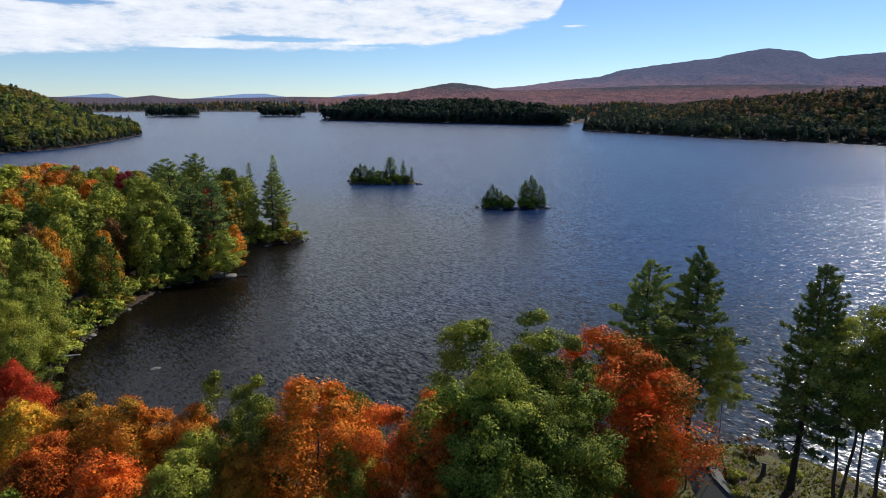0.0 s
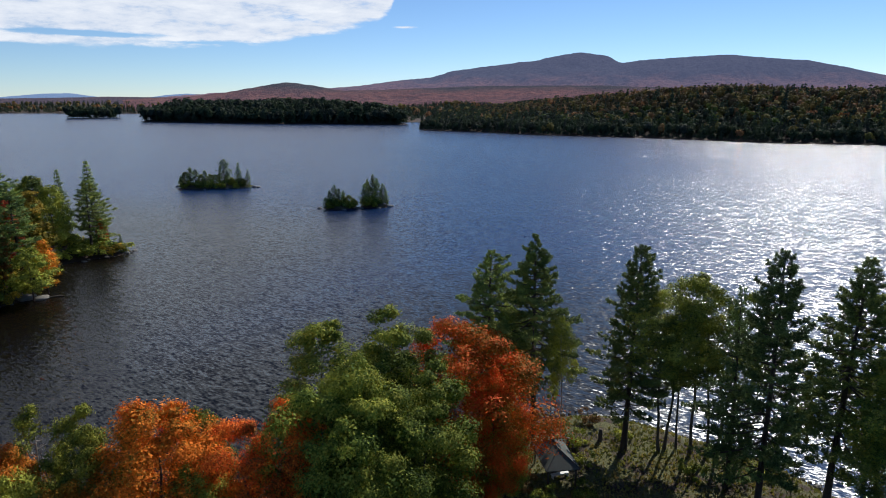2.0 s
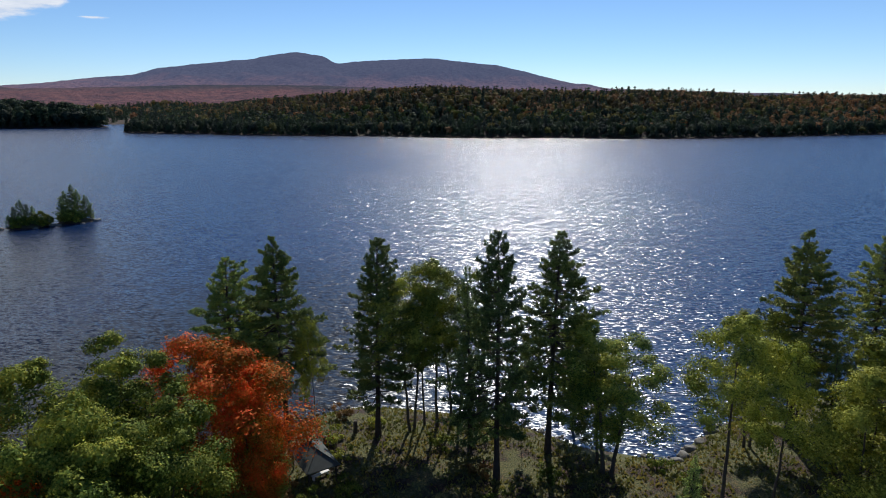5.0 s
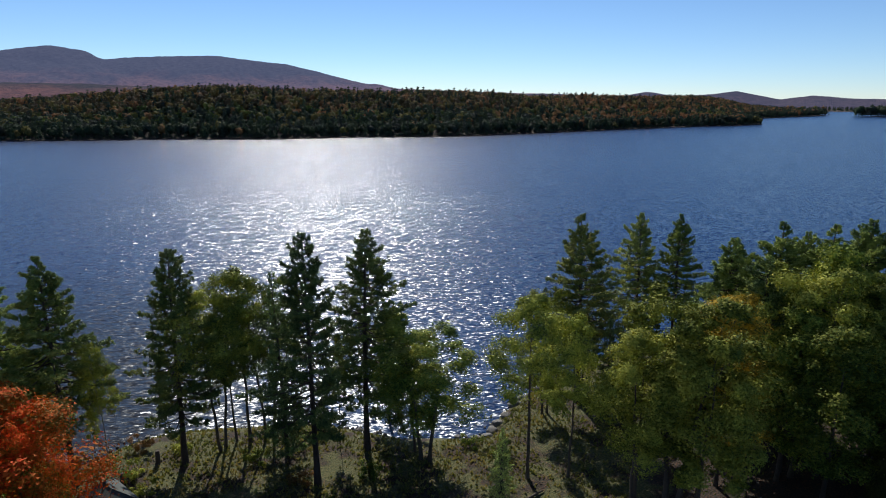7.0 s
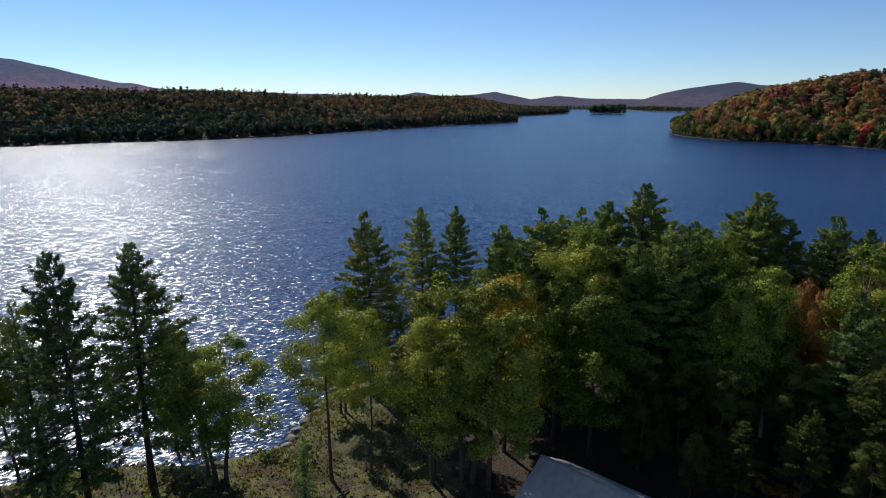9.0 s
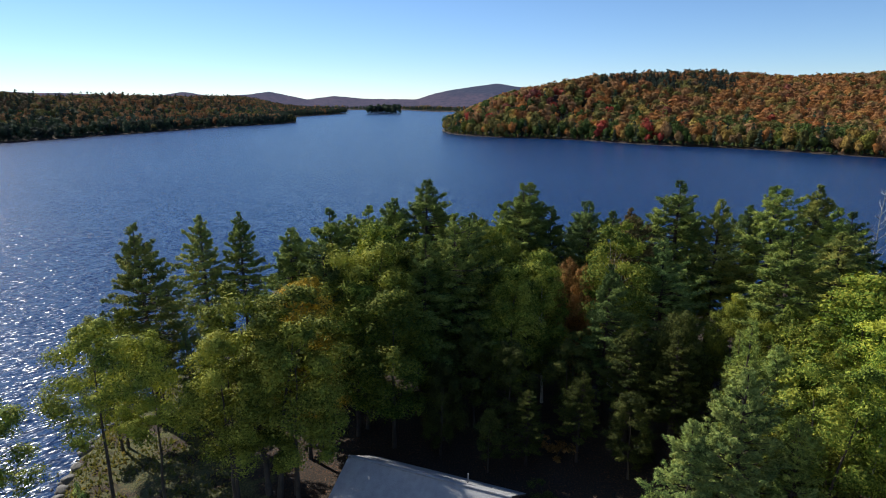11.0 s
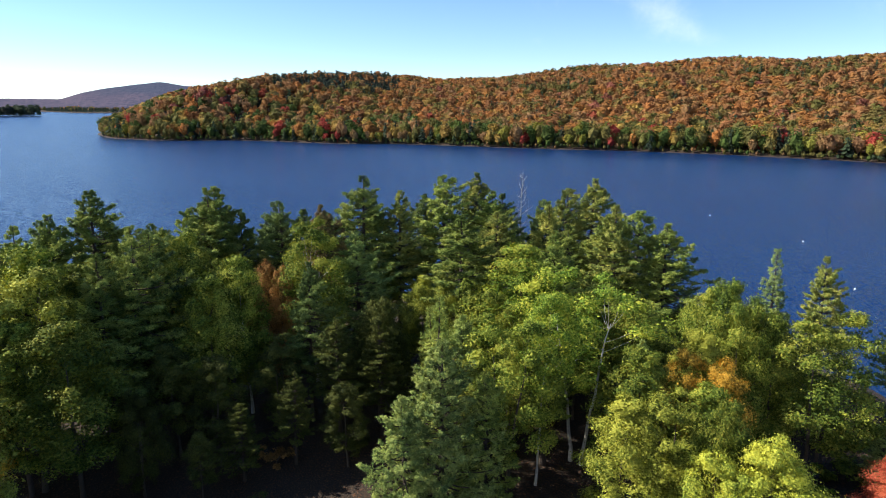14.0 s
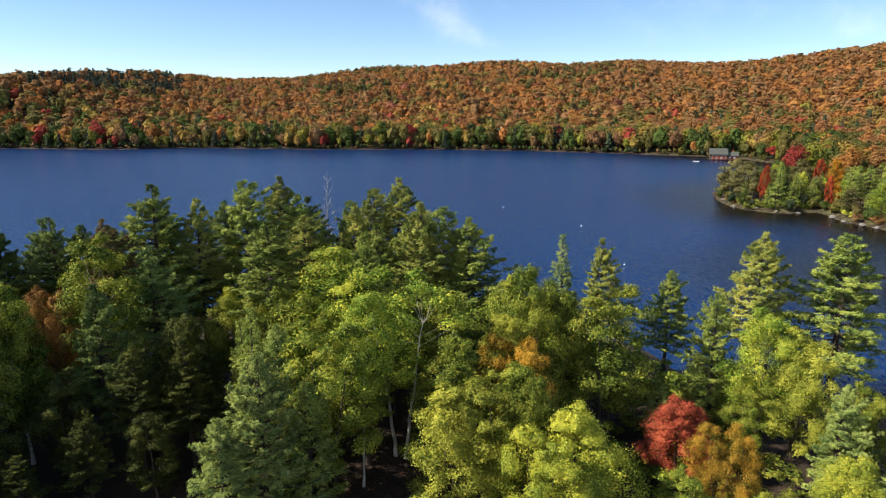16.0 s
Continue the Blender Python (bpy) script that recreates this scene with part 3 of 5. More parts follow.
def pine(seed, tall, reach, low, whorls, boughs, tufts, needles, length, droop=0.0, trunk_r=0.26, bare=0.0, tip=0.75, lean=0.012):
    """A conifer: whorls of boughs up a straight stem, each set with sprays of needles."""
    rng = np.random.RandomState(seed)
    p, r = stem(rng, tall, trunk_r, lean)
    limbs, crown = [], []
    heavy, lop = rng.uniform(0, 6.3), rng.uniform(0.1, 0.35) if droop < 0.1 else 0.05
    for w in range(whorls):
        fat = rng.uniform(0.78, 1.16) if droop < 0.1 else 1.0
        u = w / (whorls - 1)
        z = low + (tall * 0.985 - low) * (u ** 0.93)
        L = reach * ((1 - u) ** tip) * (0.7 + 0.3 * min(1, u * 6)) + 0.25
        n = boughs if u < 0.85 else max(3, boughs - 2)
        k0 = rng.uniform(0, 6.3)
        for j in range(n):
            if rng.uniform() < bare:
                continue
            k = k0 + j * 2 * math.pi / n + rng.uniform(-0.35, 0.35)
            l = L * fat * rng.uniform(0.5, 1.2) * (1 + lop * math.cos(k - heavy))
            rise = (-0.06 + 0.75 * u ** 1.6 - droop) * l
            a = at_height(p, z + rng.uniform(-0.45, 0.45) * (1 - u))
            d = np.array([math.cos(k), math.sin(k), 0.0])
            b = a + d * l + np.array([0, 0, rise])
            bend = np.array([0, 0, -0.10 * l])
            t5 = np.linspace(0, 1, 4)[:, None]
            if l > 0.8:
                limbs.append(tube((1 - t5) * a + t5 * b + 4 * t5 * (1 - t5) * bend, np.linspace(0.035 + 0.012 * l, 0.012, 4), 3))
            m = max(2, int(tufts * (0.35 + 0.65 * l / (reach + 0.25)) * rng.uniform(0.8, 1.2)))
            s = rng.uniform(0.28, 1.0, m) ** 0.75
            side = np.array([-d[1], d[0], 0])
            off = rng.uniform(-1, 1, m) * (0.10 + 0.42 * l * (1.08 - s) * 0.8)
            c = a + (b - a) * s[:, None] + bend * (4 * s * (1 - s))[:, None] + side * off[:, None]
            c[:, 2] += rng.uniform(-0.12, 0.22, m) + 0.06 * np.abs(off)
            c = np.repeat(c, needles, 0)
            q = len(c)
            way = unit(d + side * np.repeat(np.sign(off) * 0.6, needles)[:, None] + rng.normal(0, 0.75, (q, 3)) + np.array([0, 0, 0.40 - droop]))
            size = length * rng.uniform(0.6, 1.25, q)
            nor = unit(rng.normal(0, 0.7, (q, 3)) + d * 0.35 + np.array([0, 0, 0.75]))
            size *= 0.55 + 0.45 * min(1.0, l / 1.6)
            crown.append(blades(rng, c + way * size[:, None] * 0.4, nor, way, size, size * 0.15))
    return tube(p, r, 8), join(limbs), join(crown)


def bare_tree(seed, tall, reach, low, boughs, trunk_r=0.14):
    """A dead tree: a bleached stem with bare, forked boughs."""
    rng = np.random.RandomState(seed)
    p, r = stem(rng, tall, trunk_r, 0.03)
    limbs, twigs = [], []
    for i in range(boughs):
        u = i / boughs
        a = at_height(p, low + (tall * 0.97 - low) * u)
        k = i * 2.4 + rng.uniform(-0.4, 0.4)
        l = reach * (1 - u) ** 0.6 * rng.uniform(0.5, 1.1) + 0.3
        b = a + np.array([math.cos(k) * l, math.sin(k) * l, l * rng.uniform(0.15, 0.8)])
        limbs.append(limb(rng, a, b, 0.05, 3, 0.05))
        for _ in range(5):
            q = a + (b - a) * rng.uniform(0.35, 1)
            twigs.append(limb(rng, q, q + rng.normal(0, 0.35, 3) * l * 0.6 + np.array([0, 0, 0.25 * l]), 0.018, 3, 0.0))
    return tube(p, r, 6), join(limbs), join(twigs)


def mesh_data(name, vf, smooth):
    ob = mesh_object(name, *vf, None, smooth)
    me = ob.data
    bpy.data.objects.remove(ob)
    me.materials.append(BARK)
    return me


BARK = plain_material("grey_brown_bark", (0.035, 0.026, 0.02), (0.11, 0.085, 0.065), 2.5, 0.9, 0.03)
PINE_BARK = plain_material("dark_pine_bark", (0.022, 0.016, 0.013), (0.075, 0.055, 0.042), 2.0, 0.95, 0.04)
PALE_BARK = plain_material("white_birch_bark", (0.16, 0.15, 0.13), (0.62, 0.6, 0.55), 1.3, 0.7, 0.01)
DEAD_WOOD = plain_material("bleached_dead_wood", (0.16, 0.145, 0.13), (0.42, 0.39, 0.36), 2.0, 0.85, 0.02)

LEAVES = {
    "G": ("green", (0.046, 0.077, 0.013), (0.125, 0.162, 0.024), (0.270, 0.259, 0.041)),
    # darker copy of G: forest shade put into the leaf colour; islets reuse it
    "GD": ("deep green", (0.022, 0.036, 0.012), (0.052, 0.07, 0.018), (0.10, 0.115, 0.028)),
    "LG": ("fresh green", (0.074, 0.131, 0.018), (0.167, 0.237, 0.032), (0.356, 0.343, 0.047)),
    "YG": ("yellow-green", (0.095, 0.126, 0.022), (0.238, 0.251, 0.038), (0.355, 0.335, 0.055)),
    "YGB": ("bright yellow-green", (0.133, 0.176, 0.028), (0.267, 0.293, 0.041), (0.40, 0.375, 0.05)),
    "YGO": ("yellow-green and gold", (0.113, 0.116, 0.019), (0.241, 0.208, 0.033), (0.445, 0.313, 0.034)),
    "Y": ("yellow", (0.233, 0.183, 0.026), (0.493, 0.339, 0.031), (0.616, 0.308, 0.031)),
    "OY": ("orange and yellow", (0.166, 0.138, 0.024), (0.462, 0.258, 0.027), (0.585, 0.194, 0.027)),
    "GO": ("dull gold", (0.12, 0.10, 0.02), (0.27, 0.19, 0.03), (0.42, 0.25, 0.035)),
    "O": ("orange", (0.169, 0.122, 0.018), (0.508, 0.170, 0.018), (0.647, 0.210, 0.027)),
    "OR": ("orange-red", (0.185, 0.081, 0.018), (0.539, 0.101, 0.018), (0.616, 0.210, 0.027)),
    "ORG": ("fiery orange-red", (0.24, 0.16, 0.022), (0.62, 0.17, 0.02), (0.80, 0.11, 0.026)),
    "R": ("red", (0.231, 0.039, 0.018), (0.524, 0.048, 0.022), (0.585, 0.122, 0.031)),
    "RR": ("rusty red", (0.13, 0.034, 0.022), (0.32, 0.055, 0.03), (0.40, 0.095, 0.035)),
    "RP": ("pinkish red", (0.22, 0.055, 0.035), (0.40, 0.085, 0.055), (0.50, 0.16, 0.085)),
    "DR": ("dark crimson", (0.077, 0.016, 0.022), (0.200, 0.023, 0.040), (0.308, 0.048, 0.062)),
    "RU": ("rust-brown", (0.100, 0.074, 0.030), (0.20, 0.118, 0.045), (0.30, 0.165, 0.062)),
    "PG": ("green", (0.078, 0.120, 0.028), (0.188, 0.234, 0.048), (0.34, 0.345, 0.075)),
    "PD": ("dark green", (0.055, 0.085, 0.028), (0.115, 0.165, 0.046), (0.24, 0.28, 0.075)),
    "PY": ("yellowish green", (0.098, 0.132, 0.034), (0.230, 0.259, 0.057), (0.437, 0.380, 0.086)),
    "PB": ("soft green", (0.098, 0.149, 0.046), (0.230, 0.287, 0.078), (0.414, 0.425, 0.115)),
    "PR": ("browning green", (0.104, 0.083, 0.032), (0.179, 0.134, 0.054), (0.312, 0.196, 0.073)),
    "GG": ("grey-green", (0.075, 0.08, 0.034), (0.14, 0.142, 0.058), (0.2, 0.19, 0.085)),
}
# cooler greens, needles greyer still
for code, (words, *tones) in LEAVES.items():
    cool = (1.12, 1.2, 1.22) if code[0] == "P" else (1.16, 1.22, 1.12) if code in ("G", "LG", "YG", "YGB") else (1.22, 1.14, 1.0)
    LEAVES[code] = (words, *(tuple(a * b * deep for a, b in zip(tone, cool)) for tone, deep in zip(tones, (0.72, 1.0, 1.04))))
LEAF = {k: leaf_material("leaves_" + v[0].replace(" ", "_").replace("-", "_"), [(0.37, v[1]), (0.5, v[2]), (0.63, v[3])],
                         0.30 if k[0] != "P" else 0.5, through_light=0.15 if k[0] != "P" else 0.12) for k, v in LEAVES.items()}

KINDS = {"T": [], "H": [], "Y": [], "y": [], "U": [], "u": [], "M": [], "B": [], "P": [], "S": [], "D": [], "m": [], "b": [], "p": [], "s": []}
# kind, height the shape was drawn at, then its meshes; small letters are the plainer shapes for trees past 75 m
def keep(key, tall, built):
    wood = join(built[:2] if len(built[2]) and key != "D" else built)
    KINDS[key].append((tall, mesh_data("trunk", wood, True), mesh_data("crown", built[2], False)))


for s in range(4):
    keep("M", 15, broadleaf(20 + s, 15, 4.2, 2.4, 50, 900, 0.132, 1.22, 2.0, 0.1, 0.2, 1 + s % 2))
    keep("B", 15, broadleaf(30 + s, 15, 2.5, 3.8, 44, 660, 0.115, 0.86, 3.0, 0.3, 0.12, 1 + s % 2, 0.10))
    keep("P", 22, pine(40 + s, 22, 5.0, 5.4 + s * 0.9, 34, 5, 50, 16, 0.35, 0.0, 0.27, 0.06, 0.70 + 0.08 * s))
for s in range(3):
    keep("H", 15, broadleaf(130 + s, 15, 2.5, 6.6, 34, 560, 0.11, 0.82, 5.0, 0.25, 0.1, 1 + s % 2, 0.1))
for s in range(2):
    keep("T", 15, broadleaf(36 + s, 15, 2.3, 7.8, 30, 540, 0.1, 0.78, 6.0, 0.3, 0.085, 1 + s, 0.08))
    keep("S", 14, pine(50 + s, 14, 2.3, 1.0, 28, 7, 22, 10, 0.29, 0.20, 0.17, 0.05, 0.95))
    keep("D", 14, bare_tree(60 + s, 14, 2.6, 3.5, 26))
for s in range(2):
    keep("Y", 14, pine(55 + s, 14, 4.0, 0.9, 24, 8, 44, 14, 0.31, -0.05, 0.2, 0.04, 0.8))
    keep("y", 14, pine(57 + s, 14, 4.0, 0.9, 18, 7, 20, 7, 0.6, -0.05, 0.2, 0.04, 0.8))
    keep("U", 2.2, broadleaf(64 + s, 2.2, 1.3, 0.25, 10, 230, 0.12, 0.5, 0.2, 0.1, 0.04, 2))
    keep("u", 2.2, broadleaf(66 + s, 2.2, 1.3, 0.25, 9, 110, 0.2, 0.5, 0.2, 0.1, 0.04, 2))
for s in range(3):
    keep("m", 15, broadleaf(70 + s, 15, 4.2, 2.4, 32, 260, 0.30, 1.45, 2.0, 0.1, 0.2))
    keep("b", 15, broadleaf(80 + s, 15, 2.6, 3.4, 28, 220, 0.27, 1.05, 3.0, 0.3, 0.12, 1, 0.1))
    keep("p", 22, pine(90 + s, 22, 4.8, 4.8 + s, 20, 6, 26, 7, 0.66, 0.0, 0.27, 0.1, 0.6 + 0.1 * s))
    keep("s", 14, pine(95 + s, 14, 2.4, 0.9, 21, 7, 12, 6, 0.56, 0.2, 0.17, 0.05, 0.95))

WORDS = {"Y": ("pine_tree", "bushy young %s pine"), "U": ("shrub", "low %s shrub"), "M": ("maple_tree", "%s maple with a rounded crown"), "B": ("birch_tree", "slender %s birch with airy crown"), "H": ("birch_tree", "slender %s birch with a high crown"),
         "P": ("pine_tree", "tall %s pine with plumed boughs"), "S": ("spruce_tree", "narrow %s spruce"),
         "D": ("dead_tree", "leafless grey dead tree")}
tree_rng = random.Random(7)
PLACED = []


def plant(bearing, far, tall, kind, leaf, wide, group, beside="on the lake shore", lean=1.5):
    """One tree of that height: an Empty at its foot with trunk and crown."""
    x, y = far * math.sin(radians(bearing)), far * math.cos(radians(bearing))
    key = kind if far < 98 or kind == "D" else kind.lower()
    pale = leaf.endswith("W") or leaf.endswith("L") and kind == "B"
    drawn, trunk, crown = tree_rng.choice(KINDS["T" if pale and kind == "B" else key])
    code = leaf if leaf in LEAF else {"YGL": "YG", "LGW": "LG", "YW": "YGB", "YO": "OY", "W": "RU"}[leaf]
    name, words = WORDS[kind]
    ob = new(name)
    ob.empty_display_size = 0.5
    k = tall / drawn
    w = k * wide * (1.3 if kind == "P" else 1.0)
    ob.matrix_world = (Matrix.Translation((x, y, ground_at(x, y))) @ pose(0, 0, 0, tree_rng.uniform(-lean, lean), tree_rng.uniform(-lean, lean), tree_rng.uniform(0, 360))
                       @ Matrix.Diagonal((w, w, k, 1)))
    bark = DEAD_WOOD if kind == "D" else PALE_BARK if pale or (kind == "B" and tree_rng.random() < 0.03) else PINE_BARK if kind in "PSY" else BARK
    for part_name, me, mat in (("trunk", trunk, bark), ("crown", crown, LEAF[code]))[:1 if kind == "D" else 2]:
        o = new(part_name, me)
        o.parent = ob
        o.material_slots[0].link = "OBJECT"
        o.material_slots[0].material = mat
    tagged(ob, (words % LEAVES[code][0] if "%" in words else words) + " " + beside, "shrub" if kind == "U" else "tree", group)
    PLACED.append((x, y))
    return ob


# the trees that stand out: bearing, distance, height, kind, leaf, breadth
SHORE_MAPLES = [
    (-36.5, 53.7, 13.0, "M", "Y", 1.00), (-32.9, 51.2, 13.0, "M", "OY", 1.00), (-29.6, 48.7, 13.5, "M", "OY", 0.90), (-26.0, 46.7, 13.0, "M", "O", 0.95),
    (-23.3, 44.8, 12.0, "M", "YG", 0.90), (-35.9, 48.3, 12.0, "M", "OR", 1.05), (-31.3, 43.3, 12.0, "M", "OR", 1.00), (-26.0, 42.0, 11.5, "M", "YG", 1.00),
    (-20.1, 41.9, 11.0, "M", "OY", 0.90), (-19.7, 46.5, 15.0, "B", "YG", 0.90), (-21.7, 51.1, 13.0, "D", "W", 0.80), (-18.1, 44.7, 14.0, "B", "YG", 0.80),
    (-12.6, 43.3, 15.0, "M", "O", 1.15), (-3.3, 42.1, 14.0, "M", "OR", 0.95), (-9.3, 41.5, 11.0, "M", "YG", 0.80), (-36.7, 65.9, 12.0, "M", "R", 0.80),
    (0.4, 40.3, 10.0, "M", "O", 0.80),
]
GREEN_MAPLES = [
    (2.1, 51.2, 17.0, "B", "G", 1.30), (8.2, 50.9, 17.0, "B", "G", 1.30), (9.8, 49.9, 16.0, "B", "G", 1.20), (5.9, 41.4, 17.0, "M", "G", 1.00),
    (10.6, 41.6, 16.0, "M", "G", 1.05), (3.7, 38.0, 16.0, "M", "G", 1.05), (9.8, 38.8, 15.0, "M", "G", 1.05), (6.9, 35.2, 14.0, "M", "G", 0.90),
    (17.1, 50.6, 16.0, "M", "ORG", 1.30), (19.7, 47.3, 13.5, "M", "ORG", 0.72), (20.7, 48.4, 10.0, "M", "YG", 0.80),
]
SHORE_PINES = [
    (18.7, 64.0, 20.8, "P", "PG", 1.15), (20.5, 66.9, 15.0, "P", "PG", 1.10), (23.5, 61.6, 22.0, "P", "PG", 1.00), (26.3, 59.1, 14.3, "B", "YGL", 0.80),
    (25.3, 62.4, 7.1, "B", "YGL", 0.60), (32.3, 60.2, 21.4, "P", "PG", 0.95), (35.7, 61.5, 18.0, "H", "YG", 1.10), (38.2, 61.9, 19.0, "H", "YG", 1.15),
    (40.1, 62.4, 18.0, "H", "G", 1.10), (37.0, 62.5, 16.0, "H", "G", 1.00), (41.6, 57.9, 19.0, "S", "PD", 0.80), (44.3, 52.1, 23.6, "P", "PD", 0.85),
    (46.7, 59.8, 12.0, "H", "YG", 0.50), (49.4, 57.7, 22.8, "P", "PG", 1.00), (51.7, 65.1, 15.0, "P", "PG", 0.90), (55.3, 55.2, 15.0, "B", "G", 1.50),
    (54.3, 57.3, 12.0, "B", "G", 1.20),
]
POINT_TREES = [
    (63.1, 48.9, 7.0, "S", "PB", 1.20), (65.8, 52.5, 18.2, "H", "YG", 1.20), (69.8, 53.3, 16.4, "H", "YG", 1.00), (67.3, 65.8, 15.0, "B", "YG", 1.00),
    (70.4, 69.1, 22.4, "P", "PY", 0.90), (73.2, 64.8, 12.0, "S", "PD", 1.00), (75.2, 87.9, 20.0, "P", "PY", 0.85), (78.5, 86.4, 20.0, "P", "PG", 0.75),
    (79.7, 50.9, 20.2, "B", "YG", 1.35), (76.2, 51.0, 16.8, "B", "YG", 1.15), (81.9, 50.0, 17.5, "B", "YG", 1.20), (83.4, 55.9, 18.8, "B", "YGO", 1.10),
    (82.3, 66.1, 21.0, "P", "PG", 1.00), (86.4, 71.6, 22.0, "P", "PG", 0.95), (89.7, 72.4, 22.0, "P", "PG", 0.95), (92.4, 76.5, 22.0, "P", "PG", 1.00),
    (95.2, 77.8, 24.0, "P", "PG", 1.10),
]
WOOD_EAST = [
    (88.8, 60.6, 20.6, "B", "YG", 1.20), (91.8, 56.2, 17.0, "B", "G", 1.40), (88.2, 59.1, 17.0, "B", "G", 1.30), (94.6, 66.7, 19.0, "B", "G", 1.20),
    (100.5, 77.7, 19.0, "M", "G", 0.80), (99.4, 74.0, 16.0, "B", "YO", 0.70), (102.6, 87.1, 20.0, "P", "PG", 0.90), (104.5, 83.0, 23.0, "P", "PG", 1.05),
    (104.6, 67.4, 17.0, "M", "G", 0.80), (106.8, 83.1, 20.0, "P", "PG", 0.90), (109.0, 74.7, 15.0, "M", "RU", 0.70), (110.0, 89.0, 20.0, "P", "PD", 0.90),
    (112.3, 82.4, 20.0, "P", "PD", 0.95), (104.9, 84.2, 23.0, "P", "PG", 1.00), (100.7, 72.1, 20.0, "M", "G", 0.80), (110.4, 82.2, 21.0, "P", "PD", 0.90),
    (113.6, 77.3, 21.0, "P", "PR", 0.90),
]
WOOD_MIDDLE = [
    (117.6, 83.9, 24.0, "P", "PG", 1.15), (121.0, 82.7, 22.0, "P", "PY", 0.80), (125.2, 83.9, 24.0, "P", "PG", 1.15), (128.0, 88.9, 24.0, "P", "PY", 0.90),
    (132.1, 97.7, 24.0, "D", "W", 0.55), (130.1, 83.4, 22.0, "P", "PG", 1.00), (138.6, 95.6, 23.0, "P", "PY", 1.05), (136.4, 89.7, 22.0, "P", "PY", 1.00),
    (142.8, 77.5, 21.0, "P", "PG", 1.15), (145.2, 75.0, 20.0, "P", "PG", 1.10), (120.1, 81.3, 12.7, "B", "YW", 0.75), (122.4, 78.9, 9.7, "B", "YGL", 0.45),
    (109.3, 69.4, 15.5, "M", "RU", 0.5), (106.6, 65.6, 18.0, "B", "G", 1.00), (126.9, 68.2, 21.0, "P", "PG", 1.25),
]
WOOD_FRONT = [
    (124.6, 42.7, 15.6, "Y", "PB", 1.1), (121.0, 42.0, 12.0, "Y", "PB", 1.00), (129.2, 44.5, 12.5, "Y", "PG", 0.95), (126.3, 48.4, 13.0, "B", "YG", 1.20),
    (127.0, 55.9, 13.0, "Y", "PB", 1.00), (133.1, 60.8, 20.0, "B", "LG", 1.30), (138.3, 54.0, 19.0, "B", "LGW", 1.40), (131.6, 52.4, 13.6, "B", "YG", 1.10),
    (134.4, 49.5, 18.0, "B", "LGW", 1.00), (123.2, 75.7, 12.5, "B", "YW", 0.70), (131.3, 57.0, 14.4, "B", "YGL", 0.80), (135.7, 65.6, 20.0, "P", "PG", 0.80),
    (143.7, 53.2, 13.0, "Y", "PB", 0.90), (149.4, 51.3, 14.0, "M", "GO", 0.75), (155.0, 59.5, 15.5, "B", "G", 1.00), (158.3, 60.0, 16.5, "B", "G", 1.30),
    (149.8, 60.1, 18.0, "M", "G", 0.75), (152.7, 58.6, 17.0, "M", "G", 0.65), (148.6, 54.3, 15.0, "B", "YG", 1.10), (141.0, 75.2, 22.0, "P", "PY", 0.90),
]
WOOD_NORTH = [
    (154.1, 77.1, 18.0, "S", "PB", 1.0), (157.9, 76.5, 18.0, "P", "PY", 0.75), (163.7, 80.0, 13.9, "P", "PG", 1.00), (170.5, 78.6, 20.0, "P", "PY", 0.95),
    (167.8, 65.8, 15.0, "Y", "PG", 0.90), (171.6, 66.4, 14.0, "M", "LG", 0.95), (174.7, 64.3, 13.0, "M", "YG", 0.80), (176.8, 81.1, 20.0, "P", "PG", 1.25),
    (165.4, 54.1, 8.5, "M", "RP", 1.15), (169.2, 49.6, 9.0, "M", "GO", 0.80), (156.0, 42.0, 12.0, "M", "YGB", 1.10), (152.2, 39.9, 11.0, "M", "YGB", 1.00),
    (147.0, 44.3, 13.0, "B", "YG", 1.20), (142.0, 42.4, 13.0, "B", "YG", 1.30), (177.7, 57.3, 11.0, "Y", "PB", 1.00), (179.3, 49.1, 9.0, "M", "YGB", 1.00),
    (179.9, 61.4, 10.0, "M", "G", 0.90),
]
FAR_POINT = [
    (-15.05, 172.1, 21.5, "S", "PG", 1.15), (-17.05, 175.7, 18.6, "S", "PG", 1.0), (-18.9, 170.1, 17.9, "P", "PD", 0.90), (-23.5, 154.0, 22.0, "P", "PG", 1.20),
    (-21.5, 165.5, 22.0, "P", "PG", 1.20), (-20.4, 141.2, 21.0, "P", "PD", 1.00), (-22.3, 137.4, 19.0, "P", "PD", 1.00), (-14.7, 169.6, 8.0, "M", "OR", 0.55),
    (-13.4, 165.5, 4.2, "S", "PD", 1.40), (-16.5, 170.1, 2.2, "M", "G", 0.70), (-20.0, 132.7, 10.9, "B", "YG", 1.60), (-21.7, 139.1, 12.5, "M", "RU", 0.45),
    (-20.8, 155.0, 15.8, "M", "RR", 0.45), (-25.4, 140.7, 19.0, "M", "YG", 1.00), (-27.0, 180.4, 17.0, "M", "DR", 0.90),
]
